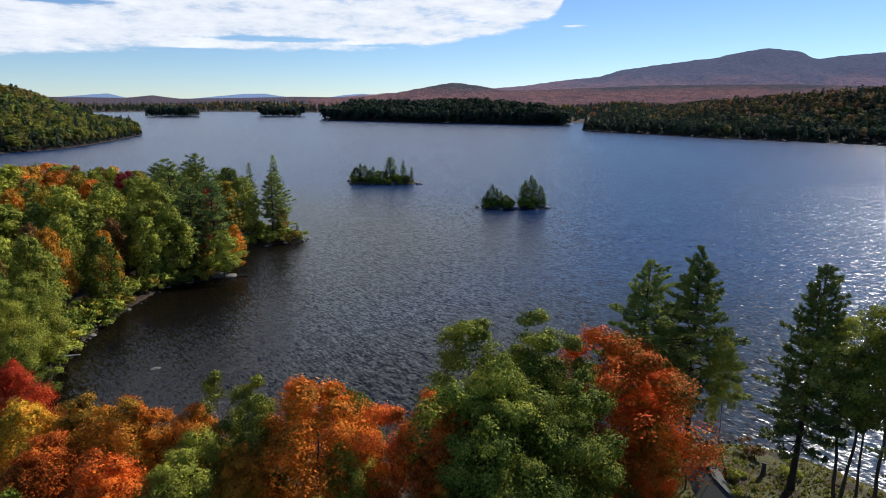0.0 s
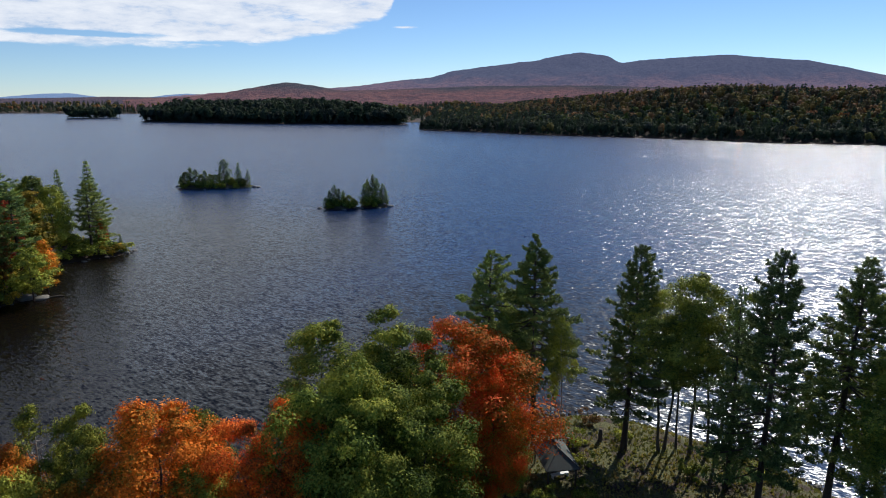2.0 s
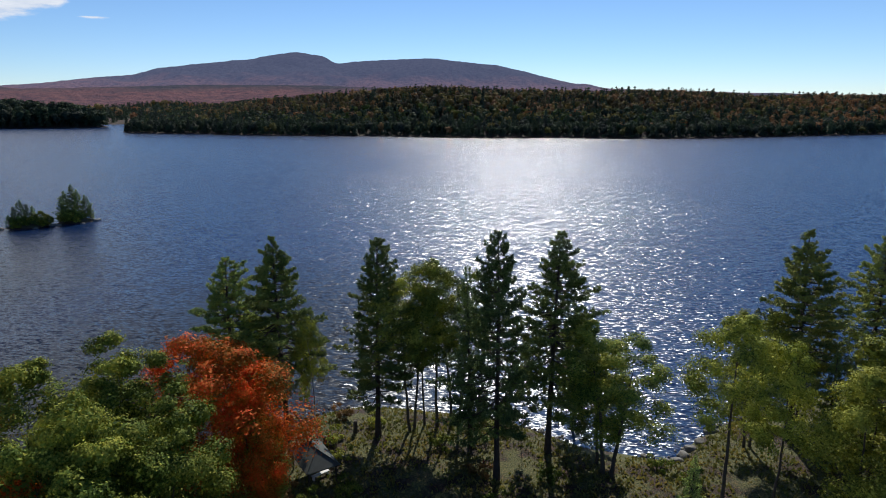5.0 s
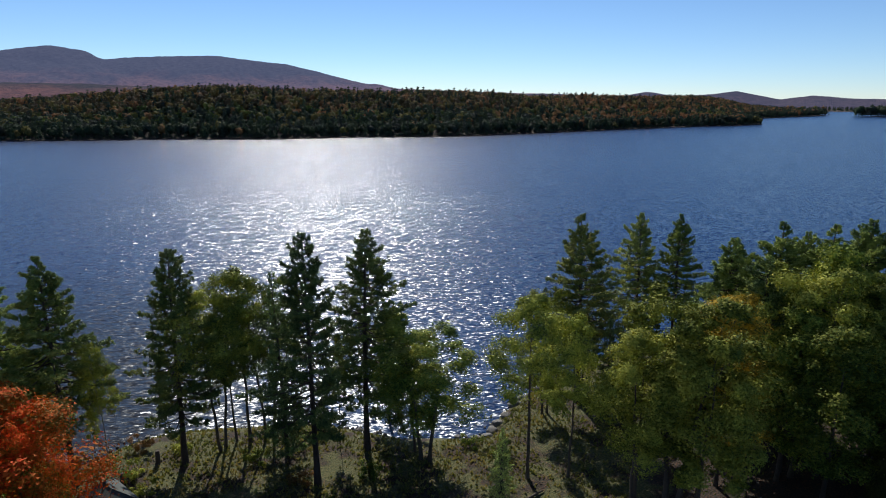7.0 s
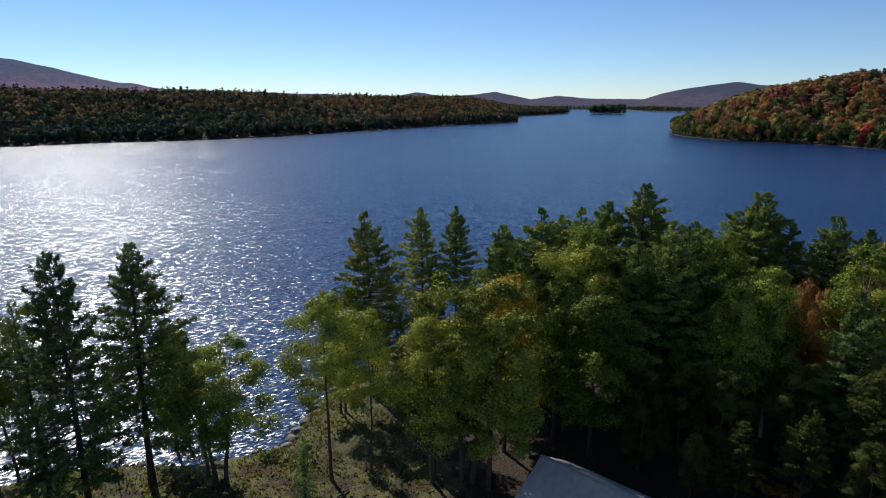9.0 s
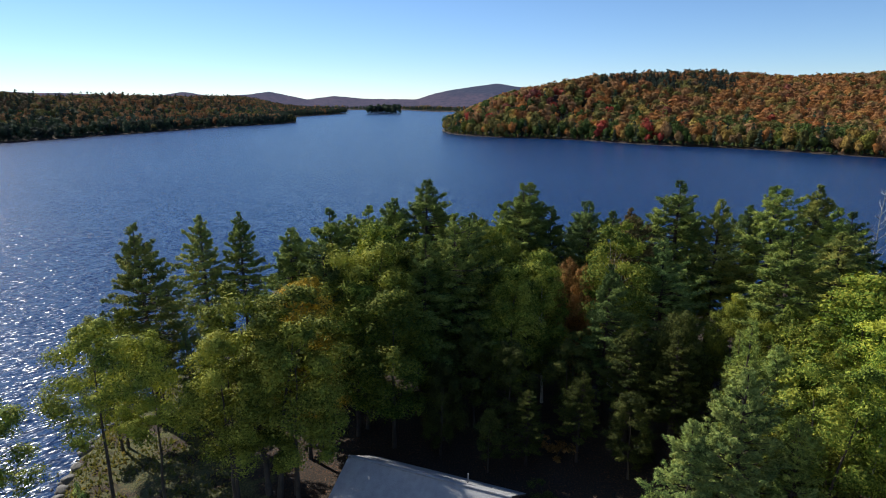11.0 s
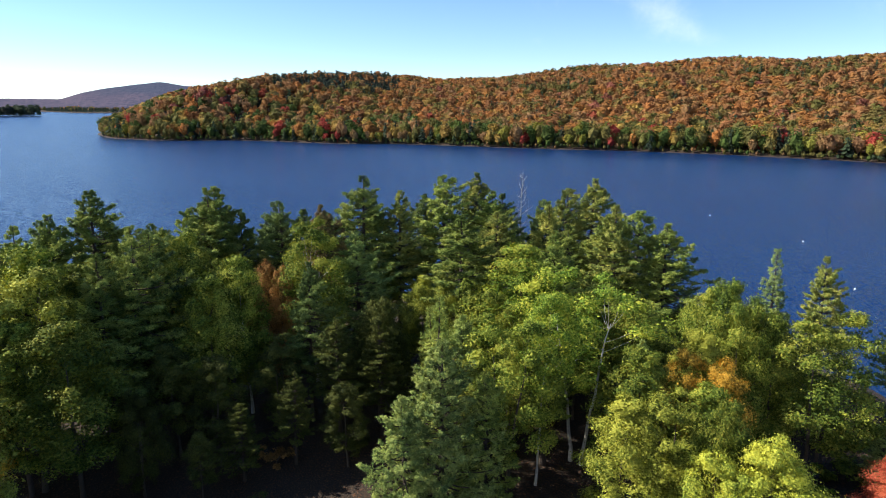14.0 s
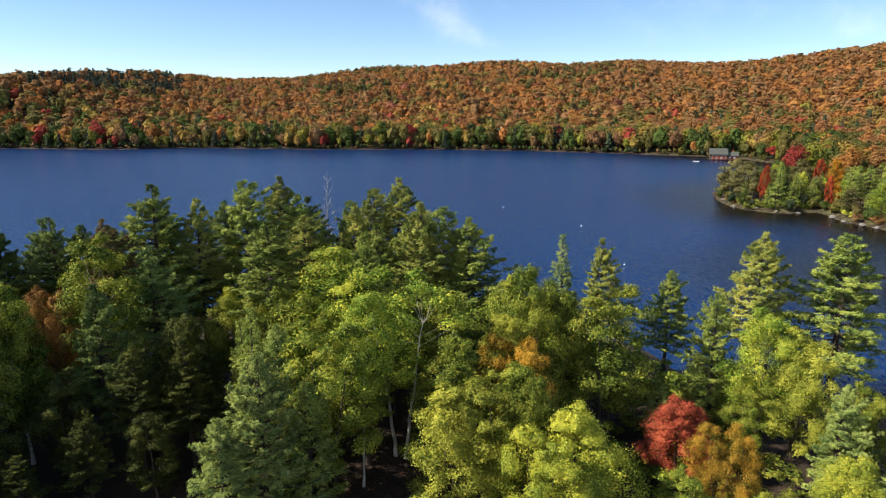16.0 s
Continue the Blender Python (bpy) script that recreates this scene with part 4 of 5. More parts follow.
FAR_POINT_B = [
    (-29.2, 181.1, 17.0, "M", "G", 0.90), (-29.5, 164.0, 17.0, "M", "O", 1.00), (-28.7, 149.2, 17.0, "M", "YG", 1.00), (-34.4, 190.0, 18.0, "M", "O", 1.1), (-33.4, 200.0, 18.0, "M", "OY", 1.1), (-31.9, 181.0, 17.5, "M", "O", 1.0), (-33.7, 235.6, 19.0, "M", "O", 1.20),
    (-32.1, 210.5, 18.0, "M", "O", 1.10), (-35.0, 185.9, 19.0, "M", "YG", 1.20), (-31.5, 143.5, 18.5, "M", "YG", 1.00), (-18.9, 136.6, 11.9, "B", "OY", 1.00),
]
COVE_TREES = [
    (168.2, 250.5, 14.0, "M", "GG", 1.20), (169.3, 245.4, 13.6, "M", "GG", 1.20), (167.6, 252.2, 9.6, "M", "GG", 1.00), (170.5, 238.4, 13.4, "M", "RR", 0.42),
    (171.6, 235.8, 14.5, "S", "PG", 1.35), (172.7, 234.8, 11.6, "S", "PG", 1.45), (172.1, 237.5, 13.0, "S", "PD", 1.3), (173.9, 246.2, 6.8, "M", "GG", 0.90), (173.1, 260.0, 13.1, "M", "GG", 1.00),
    (175.1, 237.2, 11.0, "M", "RR", 0.40), (175.6, 238.0, 9.0, "M", "OY", 0.45), (168.5, 247.0, 12.5, "D", "W", 0.9), (169.1, 244.0, 12.0, "D", "W", 1.0), (169.7, 243.0, 11.5, "D", "W", 0.9), (168.0, 248.6, 10.5, "D", "W", 0.9), (175.4, 260.0, 13.6, "M", "OY", 0.70), (176.6, 234.9, 14.2, "P", "PG", 1.00), (177.6, 239.1, 14.1, "P", "PG", 1.00),
    (178.6, 222.1, 10.9, "M", "LG", 1.00), (174.3, 260.0, 13.4, "M", "RR", 0.55),
]
for trees, group, beside in ((SHORE_MAPLES, "maples on the near shore", "on the lake shore"),
                             (GREEN_MAPLES, "green trees on the near shore", "on the lake shore"),
                             (SHORE_PINES, "pines by the clearing", "by a clearing"),
                             (POINT_TREES, "trees on the near point", "on a point"),
                             (WOOD_EAST, "tall trees of the near wood", "in a dense wood"),
                             (WOOD_MIDDLE, "tall trees of the near wood", "in a dense wood"),
                             (WOOD_FRONT, "tall trees of the near wood", "in a dense wood"),
                             (WOOD_NORTH, "tall trees of the near wood", "by a cove"),
                             (FAR_POINT, "trees on the far side of the bay", "by a bay"),
                             (FAR_POINT_B, "trees on the far side of the bay", "by a bay"),
                             (COVE_TREES, "trees round the cove", "by a cove")):
    for b, d, h, k, leaf, w in trees:
        plant(b, d, h, k, leaf, w * (0.84 if k == "P" and trees is SHORE_PINES else 1.0), group, beside)



# ---- far woods ----
def far_crown(seed, sprays, size, core, facets=2):
    """A hardwood of the far shore, one metre tall: billows of loose sprays round a rough core."""
    rng = np.random.RandomState(seed)
    n = sprays
    lobes = unit(rng.normal(0, 1, (9, 3)) + np.array([0, 0, 0.3])) * rng.uniform(0.45, 0.8, (9, 1)) * np.array([0.30, 0.30, 0.36]) + np.array([0, 0, 0.57])
    own = rng.randint(0, 9, n)
    way = unit(rng.normal(0, 1, (n, 3)) + np.array([0, 0, 0.3]))
    pos = lobes[own] + way * rng.uniform(0.10, 0.20, (n, 1))
    nor = unit(way + (pos - np.array([0, 0, 0.5])) * 1.6 + rng.normal(0, 0.4, (n, 3)))
    s = size * rng.uniform(0.7, 1.3, n)
    v, f = blades(rng, pos, nor, rng.normal(0, 1, (n, 3)), s, s * 0.85)
    bm = bmesh.new()
    bmesh.ops.create_icosphere(bm, subdivisions=facets, radius=1)
    cv = np.array([p.co[:] for p in bm.verts])
    cf = np.array([[p.index for p in q.verts] for q in bm.faces])
    bm.free()
    cv = cv * (core * rng.uniform(0.6, 1.0, (len(cv), 1))) * np.array([0.33, 0.33, 0.40]) + np.array([0, 0, 0.54])
    t, tf = tube([(0, 0, -0.03), (0, 0, 0.3)], [0.02, 0.015], 3)
    ttri = np.concatenate([tf[:, [0, 1, 2]], tf[:, [0, 2, 3]]])
    return join([(v, f), (cv, cf), (t, ttri)])


def far_cone(seed, tiers, fan):
    """A conifer of the far shore, one metre tall: ragged tiers of boughs round a stem."""
    rng = np.random.RandomState(seed)
    vs, fs = [], []
    for i in range(tiers):
        u = i / tiers
        z, r = 0.10 + 0.80 * u, 0.19 * (1 - u) ** 0.85 + 0.025
        for j in range(fan):
            k = (j + rng.uniform(-0.3, 0.3)) * 2 * math.pi / fan + i * 0.7
            q = r * rng.uniform(0.7, 1.25)
            w = 2.6 / fan
            k0 = len(vs)
            vs += [(0, 0, z + 0.18 * (1 - 0.5 * u)), (q * math.cos(k - w), q * math.sin(k - w), z + rng.uniform(-0.02, 0.05)),
                   (q * 1.12 * math.cos(k), q * 1.12 * math.sin(k), z - 0.035 + rng.uniform(-0.03, 0.03)), (q * math.cos(k + w), q * math.sin(k + w), z + rng.uniform(-0.02, 0.05))]
            fs += [(k0, k0 + 1, k0 + 2), (k0, k0 + 2, k0 + 3)]
    return np.array(vs, float), np.array(fs)


FINEST = [far_crown(150 + i, 760, 0.05, 0.84, 1) for i in range(4)]
FINE = [far_crown(100 + i, 260, 0.085, 0.86, 1) for i in range(5)]
COARSE = [far_crown(110 + i, 84, 0.13, 0.92, 1) for i in range(5)]
TINY = [far_crown(115 + i, 30, 0.19, 1.0, 1) for i in range(4)]
CONES = [far_cone(120 + i, 6, 6) for i in range(5)]
CONES_COARSE = [far_cone(130 + i, 5, 5) for i in range(4)]
FAR_LEAF = far_leaf_material("far_leaves")
HUES = {"rust": (0.275, 0.135, 0.055), "orange": (0.385, 0.17, 0.052), "gold": (0.36, 0.25, 0.065), "red": (0.340, 0.060, 0.045), "pink": (0.250, 0.085, 0.065),
        "olive": (0.16, 0.145, 0.045), "green": (0.078, 0.112, 0.029), "lime": (0.213, 0.213, 0.038), "pine": (0.050, 0.072, 0.040), "dark": (0.038, 0.052, 0.038), "tan": (0.28, 0.165, 0.075)}


def scatter(loop, step, seed, keep_if, least=1.5, hidden=None):
    """Places on a shaken grid inside the loop, with their distance from the shore."""
    rng = np.random.RandomState(seed)
    lo, hi = loop.min(0), loop.max(0)
    gx, gy = np.meshgrid(np.arange(lo[0], hi[0], step), np.arange(lo[1], hi[1], step))
    x = gx.ravel() + rng.uniform(-0.48, 0.48, gx.size) * step
    y = gy.ravel() + rng.uniform(-0.48, 0.48, gx.size) * step
    bearing = np.degrees(np.arctan2(x, y))
    bearing = np.where(bearing < -150, bearing + 360, bearing)
    r = np.hypot(x, y)
    ok = keep_if(bearing, r)
    x, y, bearing, r = x[ok], y[ok], bearing[ok], r[ok]
    s = inland(loop, x, y)
    ok = (s > least) if hidden is None else (s > least) & ~hidden(bearing, s)
    return x[ok], y[ok], bearing[ok], r[ok], s[ok], rng


def woods(name, label, places, choose, fine_if, tall_of, broad=1.05):
    """All the trees of a far shore as one mass; choose gives each its hue and whether it is a conifer."""
    x, y, bearing, r, s, rng = places
    z = height(x, y) - 0.3
    patches = wave_field(x, y, 0.03, 21)
    pieces, colours, k = [], [], 0
    faces = []
    for i in range(len(x)):
        hue, cone = choose(bearing[i], r[i], s[i], patches[i], rng)
        near = fine_if(r[i], s[i])
        pool = (CONES if near else CONES_COARSE) if cone else (FINEST if r[i] < 430 else FINE if near else COARSE if r[i] < 1150 else TINY)
        v, f = pool[rng.randint(len(pool))]
        tall = tall_of(s[i], cone, rng)
        a = rng.uniform(0, 6.28)
        wide = tall * rng.uniform(0.9, 1.25) * (1.0 if cone else broad)
        c, sn = math.cos(a) * wide, math.sin(a) * wide
        pieces.append(np.column_stack([x[i] + c * v[:, 0] - sn * v[:, 1], y[i] + sn * v[:, 0] + c * v[:, 1], z[i] + tall * v[:, 2]]))
        faces.append(f + k)
        k += len(v)
        tint = np.array(HUES[hue]) if cone or s[i] < 90 else 0.74 * np.array(HUES[hue]) + 0.26 * np.array(HUES["rust"])
        colours.append(np.tile(np.array([*(tint * rng.uniform(0.84, 1.16) * rng.uniform(0.95, 1.05, 3)), 1.0]), (len(v), 1)))
    ob = mesh_object(name, np.concatenate(pieces), np.concatenate(faces), FAR_LEAF)
    at = ob.data.attributes.new("leaf_colour", "FLOAT_COLOR", "POINT")
    at.data.foreach_set("color", np.concatenate(colours).astype(np.float32).ravel())
    return tagged(ob, label, "woods", kind="stuff")


def near_edge(limit):
    """Keeps only the strip of a far wood that can be seen over its own front rows."""
    def trim(places):
        x, y, b, r, s, rng = places
        ok = s < limit
        return x[ok], y[ok], b[ok], r[ok], s[ok], rng
    return trim


def pick(rng, table):
    q = rng.uniform() * sum(w for _, w in table)
    for hue, w in table:
        q -= w
        if q <= 0:
            return hue
    return table[-1][0]


def north_trees(b, r, s, patch, rng):
    if 110.5 < b < 121.5 and s > 140 + 8 * (b - 111) and rng.uniform() < 0.75:
        return ("dark", True)
    if s < 28:
        red = any(abs(b - c) < w for c, w in ((110.8, 0.4), (115.2, 1.0), (132.5, 0.5)))
        if red and rng.uniform() < 0.6:
            return ("red", False)
        h = pick(rng, [("green", 3.6), ("lime", 1.6), ("gold", 1.5), ("olive", 3.2), ("orange", 1.3), ("dark", 1.0), ("pine", 2.6), ("red", 0.25), ("tan", 1.5)])
        return (h, h in ("pine", "dark"))
    if b > 160:
        h = pick(rng, [("green", 2.2), ("gold", 0.8), ("orange", 3.0), ("red", 0.5), ("lime", 0.5), ("pine", 1.6), ("tan", 2.2), ("rust", 2.8), ("olive", 2)] if s < 170 else [("rust", 4), ("orange", 2.6), ("tan", 2.4), ("olive", 1.2), ("pine", 0.6)])
        return (h, h == "pine")
    if s < 120:
        h = pick(rng, [("rust", 1.6), ("orange", 2.2), ("olive", 2.8), ("green", 2.4), ("gold", 1.6), ("pink", 0.4), ("pine", 1.2), ("tan", 2), ("red", 0.3)])
    elif patch > 0.45:
        h = pick(rng, [("olive", 2), ("green", 2), ("pine", 2), ("rust", 2), ("tan", 1)])
    else:
        h = pick(rng, [("rust", 4), ("orange", 3.2), ("tan", 1.6), ("olive", 1.7), ("gold", 0.7), ("pine", 0.7), ("green", 0.7), ("pink", 0.2)])
    return (h, h == "pine")


def south_trees(b, r, s, patch, rng):
    # front rows keep to dark hues: the shore's backlit side put into leaf colour
    h = pick(rng, [("pine", 6), ("dark", 4), ("green", 1.2 if s > 45 else 0.0), ("olive", 2.4 if s > 45 else 0.3), ("tan", (1.3 if s > 60 else 0.1) if b < 66 else 2.5 if s > 25 else 0.3), ("rust", (0.25 if s > 40 else 0.0) if b < 66 else 3.5 if s > 25 else 0.3)])
    return (h, h in ("pine", "dark") and rng.uniform() < 0.42)


def left_trees(b, r, s, patch, rng):
    h = pick(rng, [("pine", 2), ("green", 5), ("lime", 5), ("olive", 3), ("dark", 0.3)])
    return (h, h in ("pine", "dark"))


def isle_trees(b, r, s, patch, rng):
    h = pick(rng, [("pine", 5), ("dark", 5)])
    return (h, rng.uniform() < 0.55)


def head_trees(b, r, s, patch, rng):
    h = pick(rng, [("pine", 4), ("dark", 3), ("rust", 0.12), ("tan", 0.12), ("olive", 0.8)])
    return (h, h in ("pine", "dark"))


def tall_far(s, cone, rng):
    return rng.uniform(12, 17) * (1.12 if cone else 0.84) * (0.75 if s < 6 else 1.0)


woods("autumn_edge", "tall green, gold and red trees along the far waterline",
      near_edge(34)(scatter(SHORES["north"], 6.0, 30, lambda b, r: (b > 96) & (b < 182) & (r < 1150) & ((r > 285) | (b < 160)))),
      north_trees, lambda r, s: True, lambda s, c, rng: rng.uniform(8, 19) * (1.1 if c else 1.0) * (0.7 if s < 5 else 1.0), 0.92)
woods("autumn_woods", "hillside of orange, rust and green autumn trees", scatter(SHORES["north"], 8.2, 31, lambda b, r: (b > 96) & (b < 182) & (r < 1330) & ((r > 285) | (b < 160)), 25, hidden=lambda b, s: s > np.interp(b, *NORTH_RUN) + 75),
      north_trees, lambda r, s: r < 560, lambda s, c, rng: rng.uniform(10, 18) * (1.05 if c else 0.95), 1.12)


woods("dark_woods", "backlit dark conifer woods along the opposite shore",
      near_edge(190)(scatter(SHORES["south"], 7.4, 32, lambda b, r: (b > 11) & (b < 90) & (r < 1750))), south_trees, lambda r, s: s < 14, tall_far)
woods("green_woods", "green mixed woods on a hillside above the lake",
      near_edge(150)(scatter(SHORES["left"], 7.0, 33, lambda b, r: (b > -40) & (b < -24) & (r < 1000))), left_trees, lambda r, s: s < 60, tall_far)
for i, tag in enumerate(("long", "low", "small", "distant")):
    woods("island_woods", "dark conifers covering a %s wooded island" % tag, near_edge(90)(scatter(SHORES["isle%d" % i], 7.6, 34 + i, lambda b, r: r < 1800)),
          isle_trees, lambda r, s: False, lambda s, c, rng: rng.uniform(17, 26))
woods("shore_woods", "distant woods at the head of the lake", near_edge(260)(scatter(SHORES["far"], 17.5, 41, lambda b, r: (b > -40) & (b < 24) & (r < 2500))),
      head_trees, lambda r, s: False, lambda s, c, rng: rng.uniform(13, 20))
woods("narrows_woods", "distant woods beyond the narrows", near_edge(120)(scatter(SHORES["east"], 14.0, 42, lambda b, r: (b > 82) & (b < 100) & (r < 2600))),
      head_trees, lambda r, s: False, lambda s, c, rng: rng.uniform(10, 16))

# bushes under the backlit south woods take dark hues, shade put into colour
for name, loop, seed, ok in (("shore_bushes", "north", 51, lambda b, r: (b > 96) & (b < 182) & (r < 720)), ("dark_bushes", "south", 52, lambda b, r: (b > 11) & (b < 85) & (r < 1060)),
                             ("green_bushes", "left", 53, lambda b, r: (b > -40) & (b < -24) & (r < 800))):
    woods(name, "low bushes along the waterline below the woods", near_edge(4.5)(scatter(SHORES[loop], 3.2, seed, ok, 0.2)),
          lambda b, r, s, patch, rng: (pick(rng, [("green", 3), ("olive", 3), ("tan", 1), ("pine", 2)] if b > 90 else [("pine", 1), ("dark", 2)]), False), lambda r, s: False, lambda s, c, rng: rng.uniform(2.5, 5.0))

# ---- trees on the two islets ----
for b, d, h, k, leaf, w in [(-8.3, 282, 6.2, "Y", "PD", 0.9), (-7.9, 280, 7.6, "M", "GD", 0.8), (-7.5, 279, 9.4, "P", "PD", 0.95), (-7.1, 281, 8.4, "P", "PD", 0.9), (-6.7, 279, 6.0, "M", "G", 0.9), (-6.35, 278, 8.0, "P", "PD", 0.8),
                            (-5.95, 277, 6.6, "M", "YG", 0.9), (-5.5, 278, 5.6, "M", "YG", 1.0), (-5.2, 279, 6.6, "Y", "PD", 0.8), (-4.8, 278, 13.0, "P", "PD", 1.1), (-4.5, 277, 7.0, "P", "PD", 1.0), (-4.2, 276, 5.0, "M", "YG", 1.1),
                            (-3.65, 275.5, 12.4, "S", "PD", 1.0), (-3.3, 275, 5.2, "M", "GD", 1.0), (-2.9, 274.5, 9.6, "S", "PG", 1.1), (-6.1, 274.6, 3.8, "M", "YG", 1.2), (-5.0, 274.0, 3.4, "M", "G", 1.2), (-3.9, 273.4, 3.2, "M", "YG", 1.2), (-6.9, 276.0, 4.2, "M", "G", 1.2)]:
    plant(b, d, h * 0.84, k, leaf, w * 1.25, "trees on the larger islet", "on a rocky islet")
for b, d, h, k, leaf, w in [(3.75, 213, 4.2, "Y", "PD", 1.1), (4.15, 214, 6.0, "Y", "PD", 0.95), (4.65, 214, 7.8, "Y", "PD", 0.9), (5.0, 213, 6.8, "Y", "PD", 0.9), (5.4, 212.5, 6.2, "Y", "PG", 0.9), (5.85, 212, 5.0, "M", "G", 1.1), (6.3, 212.5, 3.8, "M", "G", 1.1),
                            (7.3, 214, 8.4, "Y", "PG", 0.8), (7.6, 216, 9.6, "Y", "PG", 0.8), (8.0, 216, 11.4, "Y", "PG", 0.75), (8.45, 215, 9.8, "Y", "PG", 0.8), (8.9, 215, 8.0, "Y", "PG", 0.85), (9.25, 214.5, 5.0, "Y", "PG", 1.0), (8.2, 211.6, 2.6, "M", "YG", 1.2)]:
    plant(b, d, h * 0.9, k, leaf, w * 1.2, "trees on the smaller islet", "on a rocky islet")

# ---- the woods round the viewpoint, between the trees that stand out ----
fill_rng = random.Random(11)
# an open line of sight to a pale birch stem
PLACED.extend(polar([(134.4, r) for r in (38, 41, 44, 46)]))


def fill(group, b0, b1, r0, r1, step, tall, table, clear, beside, edge=3.0, shore="near"):
    """Lesser trees on a shaken grid, clear of those already there."""
    n = 0
    r = r0
    while r < r1:
        b = b0 + fill_rng.uniform(0, 3)
        while b < b1:
            bb, rr = b + fill_rng.uniform(-0.3, 0.3) * math.degrees(step / r), r + fill_rng.uniform(-0.4, 0.4) * step
            x, y = rr * math.sin(radians(bb)), rr * math.cos(radians(bb))
            s = inland_at(SHORES[shore], x, y)
            if s > edge and all((x - px) ** 2 + (y - py) ** 2 > clear ** 2 for px, py in PLACED):
                kind, leaf, wide = fill_rng.choice(table)
                h = tall(bb, rr) * fill_rng.uniform(0.85, 1.12)
                if h > (1.0 if kind == "U" else 4.0):
                    plant(bb, rr, h, kind, leaf, wide * fill_rng.uniform(0.85, 1.15), group, beside)
                    n += 1
            b += math.degrees(step / r)
        r += step
    return n


# the bay's wooded shore
fill("trees along the bay", -42, -15, 84, 215, 6.2, lambda b, r: 14.0 + 0.02 * (r - 90),
     [("M", "YG", 0.9), ("M", "G", 0.9), ("B", "YG", 1.4), ("B", "G", 1.5), ("M", "YGO", 0.9), ("B", "YGO", 1.4), ("P", "PG", 1.1), ("M", "YG", 0.8), ("P", "PG", 1.1), ("M", "OY", 0.7), ("B", "YG", 1.4), ("M", "RU", 0.6)], 3.6, "by a bay", 1.2)
# the wood east and north of the clearing
fill("pines of the near wood", 84, 140, 77, 97, 7.0, lambda b, r: 19.0, [("P", "PG", 1.0), ("P", "PG", 1.1), ("P", "PY", 1.0), ("P", "PD", 1.0)], 4.2, "in a dense wood")
fill("tall trees of the near wood", 80, 116, 64, 73, 5.0, lambda b, r: 20.0, [("P", "PG", 0.9), ("P", "PD", 0.9), ("B", "G", 1.2), ("P", "PG", 0.9)], 3.4, "in a dense wood")
fill("trees of the near wood", 66, 122, 67, 104, 6.4, lambda b, r: min(21.0, 30.0 - 0.26 * r),
     [("P", "PG", 1.0), ("P", "PD", 1.0), ("B", "G", 1.3), ("P", "PG", 1.0), ("M", "G", 0.7)], 3.6, "in a dense wood")
# leaves here carry the wood's shade in their darkened green
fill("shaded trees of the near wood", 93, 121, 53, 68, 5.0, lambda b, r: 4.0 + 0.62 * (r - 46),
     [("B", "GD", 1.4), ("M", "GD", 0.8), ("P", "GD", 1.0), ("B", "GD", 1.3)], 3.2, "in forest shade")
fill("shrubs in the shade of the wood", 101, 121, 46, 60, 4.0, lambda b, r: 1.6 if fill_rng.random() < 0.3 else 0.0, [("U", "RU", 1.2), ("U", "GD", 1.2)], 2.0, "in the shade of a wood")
fill("trees of the near wood", 122, 184, 44, 92, 5.6, lambda b, r: (min(15.0, 33.5 - 0.31 * r) if b < 154 else 26.0 - 0.42 * r if r < 56 else 33.5 - 0.42 * r if r < 68 else 0.0),
     [("B", "G", 1.3), ("P", "PG", 1.0), ("B", "G", 1.2), ("P", "PB", 1.0), ("S", "PG", 1.2), ("M", "YG", 0.7), ("M", "G", 0.7)], 3.1, "in a dense wood")
fill("trees of the near wood", -40, -8, 34, 58, 5.2, lambda b, r: 9.5, [("M", "OY", 0.8), ("M", "Y", 0.7), ("M", "YG", 0.8), ("M", "OR", 0.7), ("M", "G", 0.8), ("M", "YGO", 0.8)], 3.2, "on the lake shore")

fill("trees round the cove", 166, 183, 165, 300, 6.0, lambda b, r: 9.0, [("B", "GG", 1.6), ("P", "PG", 1.2), ("S", "PG", 1.3), ("M", "YG", 0.9), ("M", "GG", 0.8), ("B", "LG", 1.4), ("P", "PG", 1.1), ("B", "GG", 1.5)], 3.4, "by a cove", 2.5, "north")
fill("shrubs round the cove", 164, 183, 165, 300, 4.6, lambda b, r: 2.4 if inland_at(SHORES["north"], r * math.sin(radians(b)), r * math.cos(radians(b))) < 6.0 else 0.0,
     [("U", "G", 1.3), ("U", "YG", 1.3), ("U", "RU", 1.2)], 1.3, "at the water's edge", 0.4, "north")

fill("shrubs by the lake", 150, 174, 52, 82, 4.8, lambda b, r: 2.8, [("U", "G", 1.4), ("U", "LG", 1.3), ("U", "G", 1.5)], 1.7, "at the water's edge", 0.3)

# low growth along the water's edge
fill("shrubs along the bay", -40, -13, 86, 190, 2.6, lambda b, r: 2.8 if inland_at(SHORES["near"], r * math.sin(radians(b)), r * math.cos(radians(b))) < 4.5 else 0.0,
     [("U", "G", 1.4), ("U", "YG", 1.4), ("U", "YGO", 1.2), ("U", "G", 1.5), ("U", "YG", 1.3)], 1.1, "at the water's edge", 0.05)
fill("shrubs by the clearing", 16, 64, 40, 70, 3.4, lambda b, r: 1.5 if fill_rng.random() < 0.22 else 0.0,
     [("U", "G", 1.2), ("U", "YG", 1.2), ("U", "RU", 1.1)], 1.5, "on a grassy clearing", 0.6)
